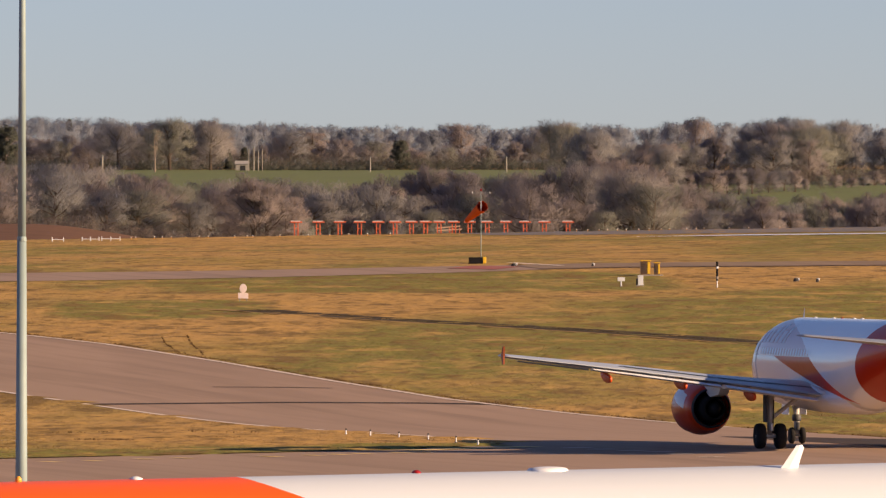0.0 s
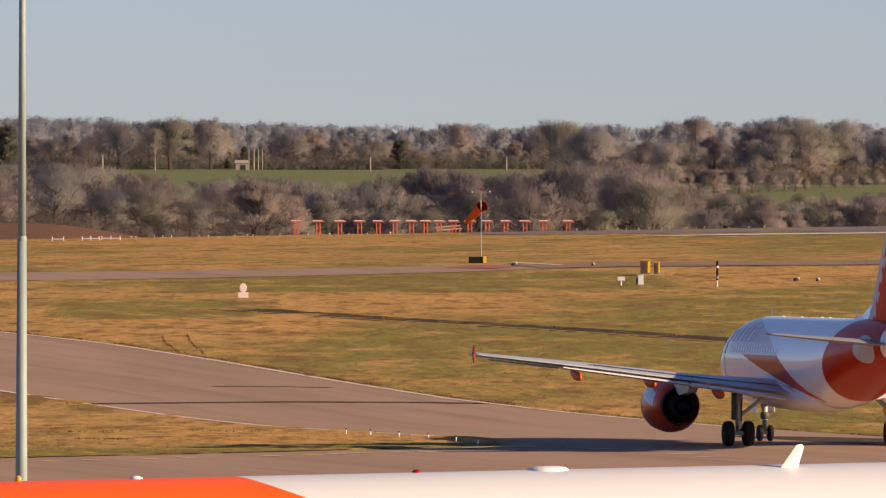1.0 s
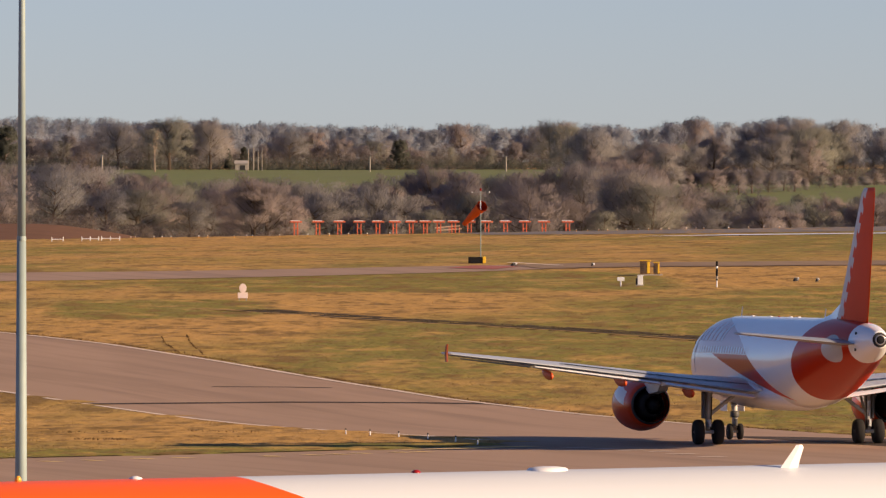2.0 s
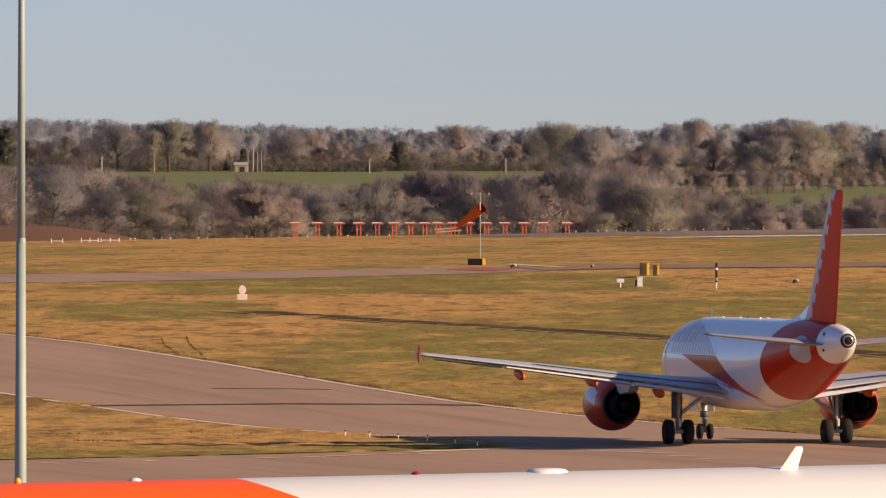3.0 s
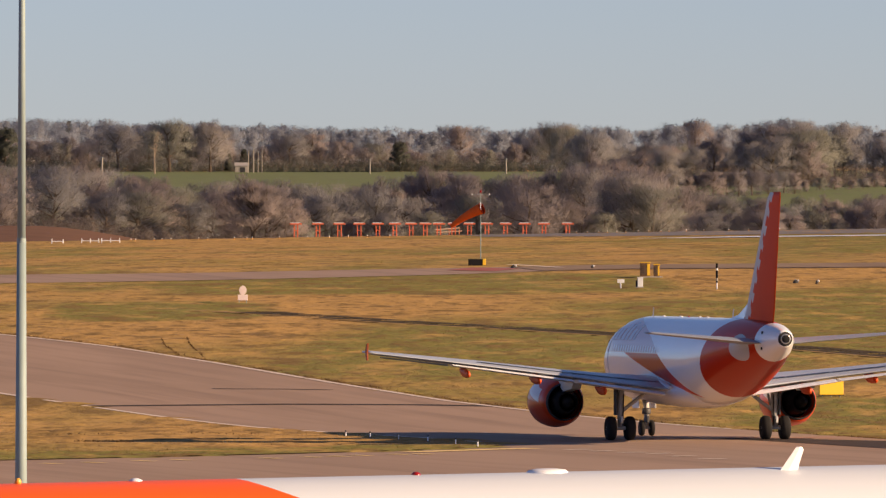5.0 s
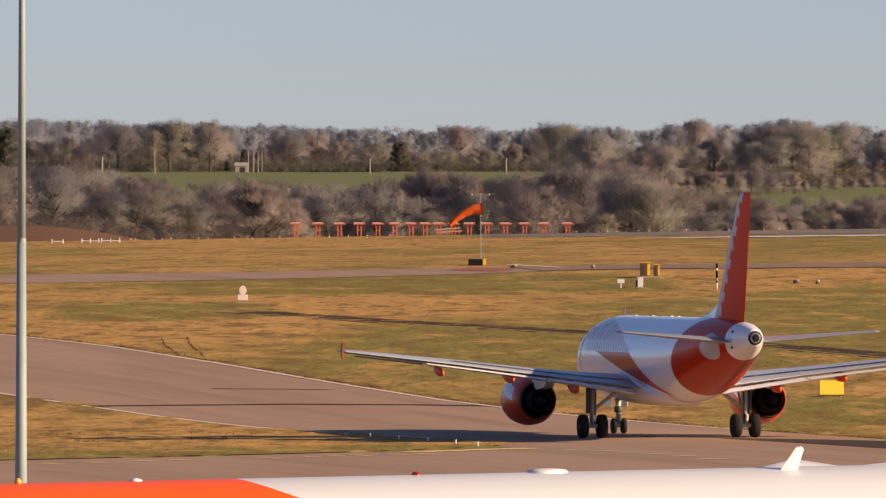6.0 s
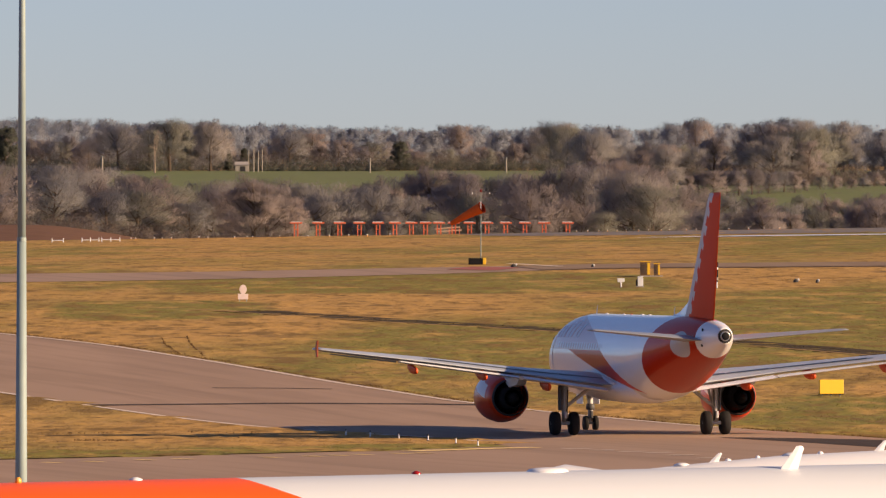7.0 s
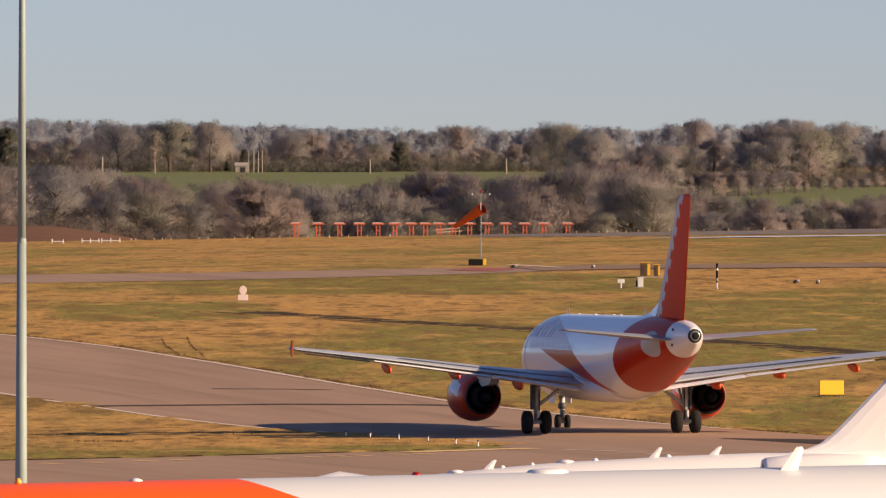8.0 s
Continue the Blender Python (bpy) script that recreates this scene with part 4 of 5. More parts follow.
def edge_pegs():
    first = None
    for x, y in [(-4.7, 457.0), (-3.5, 454.2), (-2.1, 449.0), (-0.7, 445.0), (0.6, 438.5), (1.6, 432.5)]:
        m = pose(x, y, ground_at(x, y, 0.06))
        if first:
            copy_thing(first, m)
            continue
        first = empty("edge_marker", m, "small white edge marker peg with a dark band", "marker", "edge marker pegs")
        part("peg", tube((0, 0, 0), (0, 0, 0.32), 0.034, 0.026, 8), WHITE, first)
        part("band", tube((0, 0, 0.24), (0, 0, 0.32), 0.036, 0.034, 8), DARK, first, "dark band")
        part("foot", turned([(0, 0.09), (0.03, 0.07)], "z", 10), DARK, first)


edge_pegs()

TOWER_ORANGE = plain("aviation orange paint", (0.64, 0.14, 0.06), 0.6, 0, 0.12, 0.5)


def localizer():
    """The row of orange aerial frames before the crest."""
    first = None
    for u in (524, 563, 601, 636, 669, 699, 728, 753, 777, 803, 831, 862, 895, 929, 963, 1005):
        y = 1384.0
        x = (u - 784) / FOCAL * y
        m = pose(x, y, min(ground_at(x, y), 11.52))
        if first:
            copy_thing(first, m)
            continue
        first = empty("aerial_frame", m, "orange localizer aerial on twin posts", "aerial", "localizer aerials")
        for dx in (-0.32, 0.32):
            part("post", box((0.16, 0.18, 1.95), (dx * 0.8, 0, 0.97), 0.02), TOWER_ORANGE, first)
        part("boom", box((1.75, 0.5, 0.22), (0, 0, 2.05), 0.04), TOWER_ORANGE, first, "pale orange boom")
        part("cap", box((1.4, 0.45, 0.1), (-0.1, 0, 2.2), 0.02), WHITE, first, "white top cap")
        part("brace", box((0.4, 0.12, 0.12), (0, 0, 1.1), 0.01), TOWER_ORANGE, first)


localizer()


def monitor_frame():
    """A pale low frame of slanting rails that stands behind the aerials."""
    y = 1392.0
    x = (795 - 784) / FOCAL * y
    f = empty("monitor_frame", pose(x, y, 11.75), "pale orange slanting frame behind the aerials", "frame")
    pale = plain("pale orange paint", (0.55, 0.40, 0.30), 0.7, 0, 0.12, 0.4)
    part("rail", tube((-2.1, 0, 0.95), (1.6, 0, 1.25), 0.09, n=8), pale, f)
    part("rail", tube((-1.9, 0, 0.55), (1.9, 0, 0.80), 0.08, n=8), pale, f)
    for dx in (-1.8, 0.0, 1.5):
        part("post", tube((dx, 0, 0), (dx, 0, 1.05), 0.06, n=8), TOWER_ORANGE, f)


monitor_frame()


def crest_lights():
    """Small lamps along the runway's edge, and white approach-light frames at its end."""
    first = None
    rng = random.Random(5)
    spots = [(232 + 0, 424), (240, 424), (273, 423), (287, 423), (303, 422), (352, 421), (368, 421), (415, 420), (437, 420), (447, 420), (495, 419), (545, 419), (583, 418), (617, 418), (650, 417), (690, 417)]
    spots += [(u, 410) for u in (1020, 1040, 1060, 1075, 1092, 1108, 1130, 1148, 1170, 1184, 1215, 1232, 1246, 1290, 1325, 1352, 1380)]
    for u, v in spots:
        y = 1330.0 if v > 415 else 1432.0
        x = (u - 784) / FOCAL * y
        m = pose(x, y, ground_at(x, y, 0.0), 0, 0, rng.uniform(-30, 30))
        if first:
            copy_thing(first, m)
            continue
        first = empty("runway_light", m, "small runway edge light on a stub", "light", "runway edge lights")
        part("stub", tube((0, 0, 0), (0, 0, 0.3), 0.05, n=8), AMBER, first)
        part("lens", turned([(0.26, 0.07), (0.33, 0.08), (0.40, 0.04)], "z", 10), WHITE, first, "pale lens")
    for u0, u1, n in [(92, 112, 2), (145, 175, 3), (180, 212, 3)]:
        y = 1290.0
        x0, x1 = ((u - 784) / FOCAL * y for u in (u0, u1))
        f = empty("approach_light_bar", pose((x0 + x1) / 2, y, ground_at((x0 + x1) / 2, y)), "white approach light bar on short posts", "light", "approach light bars")
        part("rail", box((x1 - x0, 0.1, 0.09), (0, 0, 0.3), 0.01), WHITE, f)
        for k in range(n):
            dx = (x1 - x0) * (k / (n - 1) - 0.5)
            part("post", tube((dx, 0, 0), (dx, 0, 0.62), 0.06, n=8), WHITE, f)


crest_lights()


# ---- far country ----
def bark_material(name, a, b, rough=0.95):
    n = Nodes(name, rough)
    info = n.t.nodes.new("ShaderNodeObjectInfo")
    isl = n.t.nodes.new("ShaderNodeNewGeometry")
    c = n.mix(info.outputs["Random"], a, b)
    c = n.mix(n.math("MULTIPLY", isl.outputs["Random Per Island"], 0.2), c, [v * 0.7 for v in a])
    n.b.inputs["Specular IOR Level"].default_value = 0.1
    return n.leafy(c, 0.55)


TWIGS = bark_material("bare twigs", (0.366, 0.340, 0.329), (0.287, 0.288, 0.304))
TWIGS_RED = bark_material("reddish bare twigs", (0.370, 0.312, 0.298), (0.291, 0.269, 0.285))
TWIGS_OLIVE = bark_material("lichened olive twigs", (0.311, 0.309, 0.268), (0.278, 0.278, 0.247))
# blue-grey of distance haze is mixed into this twig colour
TWIGS_HAZED = bark_material("far twigs tinted with haze", (0.311, 0.335, 0.394), (0.277, 0.306, 0.370))
# darkened so that undergrowth carries the shade at the trees' feet
TWIGS_SHADE = bark_material("twigs darkened for shade", (0.170, 0.145, 0.134), (0.170, 0.145, 0.134))
EVERGREEN = bark_material("evergreen leaves", (0.105, 0.114, 0.100), (0.125, 0.130, 0.110))
BARK = bark_material("tree bark", (0.16, 0.125, 0.10), (0.21, 0.165, 0.13))
PALE_BARK = bark_material("bleached bark", (0.46, 0.38, 0.31), (0.42, 0.36, 0.30))


def slivers(centres, length, width, rng, up=0.3, away=None):
    """Many thin leaf-like slivers as arrays of points and triangles; away: the way that they lean."""
    n = len(centres)
    d = rng.normal(size=(n, 3))
    if away is not None:
        d = d * 0.55 + away / np.linalg.norm(away, axis=1)[:, None] * 1.1
    d[:, 2] = np.abs(d[:, 2]) * (0.6 + up)
    d /= np.linalg.norm(d, axis=1)[:, None]
    s = np.cross(d, rng.normal(size=(n, 3)))
    s /= np.linalg.norm(s, axis=1)[:, None]
    ln = length * rng.uniform(0.6, 1.4, (n, 1))
    wd = width * rng.uniform(0.6, 1.4, (n, 1))
    pts = np.stack([centres - s * wd, centres + s * wd, centres + d * ln], 1).reshape(-1, 3)
    return pts, np.arange(3 * n).reshape(-1, 3)


def array_mesh(name, pts, tris, material, out=None):
    """A mesh from arrays; out gives each triangle the way that its foliage faces, so that a crown is shaded as a mass."""
    if out is not None:
        p = pts[tris]
        face = np.cross(p[:, 1] - p[:, 0], p[:, 2] - p[:, 0])
        turn = (face * out).sum(1) < 0
        tris = np.where(turn[:, None], tris[:, ::-1], tris)
    me = bpy.data.meshes.new(name)
    me.from_pydata(pts.tolist(), [], tris.tolist())
    me.materials.append(material)
    if out is not None:
        me.polygons.foreach_set("use_smooth", [True] * len(me.polygons))
        unit = out / np.maximum(1e-6, np.linalg.norm(out, axis=1))[:, None]
        me.normals_split_custom_set(np.repeat(unit, 3, axis=0).tolist())
    return me


def make_tree(seed, tall, spread, kind, label):
    """A tree of that height: tapered trunk with limbs, and a crown of many twigs in uneven clumps."""
    rng = np.random.default_rng(seed)
    thing = empty("tree", pose(0, 0, 0), label, "tree", "trees of the far woods")
    bark = PALE_BARK if kind == "dead" else BARK
    bm = bmesh.new()
    top = tall * (0.80 if kind != "dead" else 0.9)
    lean = rng.normal(0, 0.03, 2) * tall
    spine = [Vector((lean[0] * f * f, lean[1] * f * f, top * f)) for f in np.linspace(0, 1, 6)]
    r0 = 0.028 * tall
    for k in range(5):
        tube(spine[k], spine[k + 1], r0 * (1 - 0.17 * k), r0 * (1 - 0.17 * (k + 1)), 7, bm)
    tips = []
    limbs = 14 if kind != "dead" else 7
    for k in range(limbs):
        f = rng.uniform(0.22, 0.95)
        j = min(4, int(f * 5))
        foot = spine[j].lerp(spine[j + 1], f * 5 - j)
        a = rng.uniform(0, math.tau)
        reach = spread * rng.uniform(0.45, 0.9) * (1.15 - 0.6 * f)
        tip = foot + Vector((math.cos(a) * reach, math.sin(a) * reach, tall * rng.uniform(0.08, 0.26)))
        bend = foot.lerp(tip, 0.5) + Vector((0, 0, -0.02 * tall))
        tube(foot, bend, r0 * 0.42, r0 * 0.28, 5, bm)
        tube(bend, tip, r0 * 0.28, r0 * 0.08, 5, bm)
        tips += [bend, tip, foot.lerp(tip, 0.75)]
    part("trunk", bm, bark, thing)
    if kind == "dead":
        count, clumps = 120, np.array([list(t) for t in tips])
    else:
        extra = []
        for k in range(70 if kind != "conifer" else 90):
            a, b = rng.uniform(0, math.tau), rng.uniform(0.0, 1.0)
            lvl = rng.uniform(0.12, 0.90) if kind == "conifer" else 0.05 + 0.87 * rng.uniform(0, 1) ** 0.8
            girth = spread * math.sqrt(max(0.12 if lvl > 0.5 else 0.5, 1 - ((lvl - 0.50) / 0.48) ** 2)) * b ** 0.38
            if kind == "conifer":
                girth = spread * (1.02 - lvl) * b ** 0.5
            extra.append((math.cos(a) * girth, math.sin(a) * girth, tall * lvl))
        clumps = np.array([list(t) for t in tips] + extra) if kind != "conifer" else np.array(extra)
        count = 9000
    pick = clumps[rng.integers(0, len(clumps), count)]
    size = spread * (0.125 if kind != "conifer" else 0.13)
    centres = pick + np.clip(rng.normal(size=(count, 3)), -1.5, 1.5) * size * np.array([1, 1, 0.75])
    centres[:, 2] = np.maximum(centres[:, 2], tall * 0.02)
    mat = {"round": TWIGS, "red": TWIGS_RED, "olive": TWIGS_OLIVE, "conifer": EVERGREEN, "ivy": EVERGREEN, "dead": PALE_BARK}[kind]
    wide = 0.027 if kind in ("round", "red", "olive") else 0.12
    fork = np.array([0, 0, tall * 0.22])
    pts, tris = slivers(centres, (0.058 if wide < 0.1 else 0.034) * tall, wide * tall / 13, rng, 0.3, None if kind in ("conifer", "ivy", "dead") else centres - fork + 0.01)
    heart = np.array([0, 0, tall * 0.5])
    out = (pick - heart) / tall + 1.3 * (centres - pick) / tall + np.array([0.05, -0.10, 0.16]) + 0.04 * rng.normal(size=(count, 3))
    crown = new("crown", array_mesh("crown", pts, tris, mat, out))
    crown.parent = thing
    return thing


WOODS = [make_tree(1, 13, 5.2, "round", "bare brown broadleaf tree with a wide twiggy crown"), make_tree(2, 13, 4.4, "red", "bare reddish-brown tree with a rounded crown"),
         make_tree(3, 13, 6.0, "round", "bare spreading oak-like tree, grey-brown"), make_tree(4, 13, 3.6, "red", "bare upright tree with a narrow reddish crown"),
         make_tree(5, 13, 4.8, "olive", "bare olive-brown tree with uneven twiggy crown"), make_tree(6, 13, 5.6, "red", "bare russet tree with a broad crown")]
DARKS = [make_tree(7, 13, 3.0, "conifer", "dark green conifer among bare trees"), make_tree(8, 13, 4.6, "ivy", "dark evergreen tree with dense leaves")]
DEAD = make_tree(9, 13, 4.0, "dead", "bleached dead tree with bare pale limbs")


def plant(source, x, y, tall, turn, wide=1.0, sink=0.0):
    k = tall / 13
    source.scale = (k * wide, k * wide, k)
    ob = copy_thing(source, pose(x, y, ground_at(x, y, -sink), 0, 0, turn))
    source.scale = (1, 1, 1)
    return ob


def skyline(u, table):
    return float(np.interp(u, [p[0] for p in table], [p[1] for p in table]))


def top_z(v, y):
    return 8.79 + (454.3 - v) * y / FOCAL


# crown lines as bearings (from the view's middle, in focal lengths / 16708) and heights against the eye's level
NEAR_TOPS = [(-200, 286), (0, 284), (80, 286), (150, 290), (200, 296), (240, 302), (300, 318), (340, 332), (400, 316), (450, 312), (520, 328), (560, 320), (610, 332), (700, 315), (740, 302), (790, 294), (850, 312), (900, 303), (960, 308), (1010, 296), (1060, 284), (1120, 296), (1180, 312), (1220, 332), (1255, 342), (1290, 343), (1340, 355), (1380, 372), (1420, 346), (1500, 350), (1568, 345), (1800, 340)]
MID_TOPS = [(-200, 225), (0, 232), (70, 240), (150, 245), (210, 222), (300, 212), (370, 216), (410, 245), (440, 262), (470, 240), (540, 232), (600, 250), (640, 248), (700, 245), (760, 262), (820, 262), (880, 258), (930, 240), (985, 216), (1040, 228), (1090, 240), (1180, 252), (1230, 250), (1300, 240), (1360, 224), (1430, 228), (1490, 240), (1568, 234), (1800, 230)]
FAR_TOPS = [(-200, 215), (0, 212), (60, 206), (130, 212), (200, 218), (300, 218), (430, 222), (500, 222), (600, 230), (700, 228), (760, 232), (815, 222), (900, 232), (960, 228), (1050, 224), (1130, 228), (1200, 222), (1240, 214), (1300, 228), (1400, 212), (1460, 222), (1500, 220), (1568, 232), (1800, 228)]

rng = random.Random(11)


def belt(table, y0, y1, step, wide, skip=lambda u: False, darks=0.02, lo=0.80):
    u = -120.0
    while u < 1690:
        y = rng.uniform(y0, y1)
        x = (u - 784) / FOCAL * y
        tall = (top_z(skyline(u, table), y) - ground_at(x, y)) * rng.uniform(lo, 1.06)
        if tall > 2.5 and not skip(u):
            src = rng.choice(DARKS) if rng.random() < darks else rng.choice(WOODS)
            plant(src, x, y, tall, rng.uniform(0, 360), wide * rng.uniform(0.85, 1.25), 0.4)
        u += step * rng.uniform(0.7, 1.3)


belt(NEAR_TOPS, 1790, 1850, 28, 1.0, lo=0.95)
belt(NEAR_TOPS, 1740, 1780, 32, 1.3, lo=0.45)
belt(MID_TOPS, 2690, 2760, 16, 1.15, lambda u: u > 1010, 0.03, 0.72)
belt(MID_TOPS, 2400, 2470, 24, 0.95, lambda u: u < 1000, 0.0)
belt(MID_TOPS, 2350, 2380, 30, 1.1, lambda u: u < 1000 or 1480 < u, 0.02, 0.35)

# trees down the slope beside the lower field
u = 1165.0
while u < 1570:
    y = float(np.interp(u, [1190, 1300, 1400, 1568], [2190, 2211, 2242, 2311])) + rng.uniform(0, 25)
    x = (u - 784) / FOCAL * y
    tall = top_z(298 + 0.02 * (u - 1165) + rng.uniform(-6, 14), y) - ground_at(x, y)
    plant(rng.choice(WOODS), x, y, tall, rng.uniform(0, 360), rng.uniform(1.2, 1.6), 0.4)
    u += rng.uniform(16, 30)


def far_wood(table, y0, y1, step, per_tree, seed, label, material):
    """Trees too far to tell apart: crowns and trunks of slivers in one mesh."""
    r = np.random.default_rng(seed)
    spots, faces = [], []
    u = -140.0
    while u < 1710:
        y = r.uniform(y0, y1)
        x = (u - 784) / FOCAL * y
        z = ground_at(x, y)
        tall = (top_z(skyline(u, table), y) - z) * r.uniform(0.93, 1.07)
        k = 60
        a, lvl = r.uniform(0, math.tau, k), r.uniform(0.10, 0.92, k)
        girth = tall * r.uniform(0.28, 0.45) * np.sqrt(np.maximum(0.05, 1 - ((lvl - 0.5) / 0.5) ** 2)) * r.uniform(0, 1, k) ** 0.5
        heads = np.stack([x + np.cos(a) * girth, y + np.sin(a) * girth, z + tall * lvl], -1)
        head = heads[r.integers(0, k, per_tree)]
        c = head + np.clip(r.normal(size=(per_tree, 3)), -1.5, 1.5) * tall * 0.05
        spots.append(c)
        faces.append(head - (x, y, z + 0.45 * tall) + 1.3 * (c - head) + tall * np.array([0.05, -0.10, 0.16]))
        u += step * r.uniform(0.7, 1.3)
    pts, tris = slivers(np.concatenate(spots), 0.85, 0.07, r)
    tagged(new("far_wood", array_mesh("far_wood", pts, tris, material, np.concatenate(faces))), label, "woodland", kind="stuff")


far_wood(FAR_TOPS, 3050, 3180, 22, 3900, 41, "bare winter wood along the far ridge, tinted for haze", TWIGS_HAZED)
far_wood(FAR_TOPS, 3220, 3350, 26, 3300, 42, "bare winter wood behind the far ridge, greyed for haze", TWIGS_HAZED)
for u, v, y, src in [(122, 207, 3195, DARKS[0]), (1203, 219, 3195, DARKS[0]), (1222, 213, 3195, DARKS[1]), (708, 248, 2660, DARKS[1]), (405, 262, 2655, DARKS[0]), (1515, 362, 1738, WOODS[1]), (1552, 352, 1735, WOODS[5]), (1590, 345, 1735, WOODS[1]), (10, 222, 2640, DARKS[1])]:
    x = (u - 784) / FOCAL * y
    plant(src, x, y, top_z(v, y) - ground_at(x, y), 40, 0.7 if y > 3000 else 0.9, 0.3)
# taller crowns that stand out against the sky
for u, v, y, k, wide in [(985, 213, 2790, 2, 1.3), (1408, 207, 3040, 2, 1.1), (1492, 214, 3040, 0, 1.2), (815, 221, 3040, 1, 1.3), (300, 208, 2640, 4, 1.2), (372, 213, 2645, 0, 1.1), (210, 218, 2650, 2, 1.1), (1232, 212, 3040, 5, 0.9), (1050, 226, 2420, 0, 1.2), (1440, 222, 2400, 4, 1.3), (1360, 218, 2410, 1, 1.2), (245, 318, 1760, 5, 1.6), (1120, 300, 1765, 0, 1.3), (1340, 345, 1755, 1, 1.4)]:
    x = (u - 784) / FOCAL * y
    plant(WOODS[k], x, y, top_z(v, y) - ground_at(x, y), u % 360, wide, 0.3)
x = (274 - 784) / FOCAL * 2600
plant(DEAD, x, 2600, top_z(240, 2600) - ground_at(x, 2600), 20, 1.0, 0.2)
for src in WOODS + DARKS + [DEAD]:
    src.matrix_basis = pose(rng.uniform(-300, -200), rng.uniform(2500, 2700), 33.0)
    src.location.z = ground_at(src.location.x, src.location.y, -0.3)


def thicket(name, y0, y1, u0, u1, tall, count, label, material, seed):
    """Low tangled undergrowth along a belt: many bushes of uneven size, each a mass of twigs."""
    r = np.random.default_rng(seed)
    each = 90
    n = count // each
    by = r.uniform(y0, y1, n)
    bx = (r.uniform(u0, u1, n) - 784) / FOCAL * by
    high = tall * r.uniform(0.35, 1.0, n)
    foot = np.stack([bx, by, height(bx, by) + 0.40 * high], -1)
    ball = r.normal(size=(n, each, 3))
    ball *= (r.uniform(0, 1, (n, each)) ** 0.4 / np.linalg.norm(ball, axis=2))[:, :, None]
    off = ball * np.stack([high * 0.62, high * 0.62, high * 0.56], -1)[:, None]
    pts, tris = slivers((foot[:, None] + off).reshape(-1, 3), 0.62, 0.05, r, 0.3, (off + 0.01).reshape(-1, 3))
    out = (ball + np.array([0.15, -0.3, 0.45])).reshape(-1, 3) + 0.15 * r.normal(size=(n * each, 3))
    tagged(new(name, array_mesh(name, pts, tris, material, out)), label, "bushes", kind="stuff")


thicket("undergrowth", 1740, 1790, -100, 1700, 5.0, 60000, "tangled brown winter undergrowth below the trees", TWIGS, 3)
thicket("undergrowth", 1700, 1735, -100, 1700, 3.4, 50000, "undergrowth darkened for shade at the foot of the trees", TWIGS_SHADE, 9)
thicket("undergrowth", 2668, 2705, -100, 1020, 6.5, 42000, "winter undergrowth darkened for shade along the upper field", TWIGS_SHADE, 4)
thicket("undergrowth", 2900, 3020, -100, 1700, 8.0, 70000, "woodland edge on the hill, tinted for haze", TWIGS_HAZED, 5)
thicket("undergrowth", 2340, 2400, 1040, 1700, 6.0, 44000, "brown scrub beside the lower field", TWIGS_SHADE, 6)
# this dark scrub also paints the shade below the upper wood
thicket("undergrowth", 2655, 2668, -100, 1010, 5.0, 46000, "evergreen scrub, dark as shade at the foot of the upper wood", EVERGREEN, 14)
thicket("hedge", 2640, 2650, 438, 682, 1.6, 9000, "dark clipped field hedge", EVERGREEN, 7)
thicket("hedge", 2325, 2335, 1260, 1700, 1.2, 4000, "dark field hedge on the slope", EVERGREEN, 8)
strip("crop_field", [(-400.0, 1905.0), (400.0, 1905.0)], [(-400.0, 2668.0), (400.0, 2668.0)], FIELD, 0.08, "green winter crop field on the hillside", 80, 60, category="field")
strip("ploughed_field", [(-130.0, 1500.0), (-40.0, 1500.0)], [(-130.0, 1715.0), (-40.0, 1715.0)], SOIL, 0.10, "brown ploughed field beyond the runway", 20, 40, category="field")


def far_buildings():
    roof_mat = plain("grey barn roof", (0.32, 0.30, 0.29), 0.8, 0, 0.15, 1.0)
    for u, v, y, w, h, label in [(428, 297, 2640, 3.6, 1.9, "small pale barn beside the woods"), (981, 297, 2720, 2.0, 1.9, "white gabled house among trees"), (55, 297, 2725, 1.8, 3.2, "white house half hidden by trees")]:
        x = (u - 784) / FOCAL * y
        z = ground_at(x, y)
        base = z
        b = empty("house", pose(x, y, z), label, "building", "far buildings")
        lift = base - z
        part("wall", box((w, 3.0, h + lift), (0, 0, (h + lift) / 2), 0.03), WHITE if u > 500 or u < 100 else CONCRETE, b, "pale wall")
        part("roof", loft([[(sx, -1.7, h + lift), (sx, 0, h + lift + 0.9), (sx, 1.7, h + lift)] for sx in (-w / 2 - 0.2, w / 2 + 0.2)]), roof_mat, b, "grey pitched roof")
        part("door", box((w * 0.4, 0.06, h * 0.75), (w * 0.08, -1.53, h * 0.38 + lift), 0.01), DARK, b, "dark doorway")
    for u, v0, v1, y, r in [(440, 297, 268, 2630, 0.10), (449, 297, 265, 2630, 0.14), (457, 297, 271, 2630, 0.10), (464, 297, 268, 2630, 0.09), (181, 312, 280, 2480, 0.22), (655, 303, 283, 2600, 0.16), (896, 299, 282, 2600, 0.16)]:
        x = (u - 784) / FOCAL * y
        z = ground_at(x, y)
        p = empty("pole", pose(x, y, z), "pale slender pole at the field's edge", "pole", "far poles")
        tall = top_z(v1, y) - z
        part("shaft", tube((0, 0, 0), (0, 0, tall), r * 1.2, r, 8), CONCRETE, p)
        part("cap", turned([(tall, r * 1.3), (tall + 0.2, r * 0.8)], "z", 8), STEEL, p)


far_buildings()


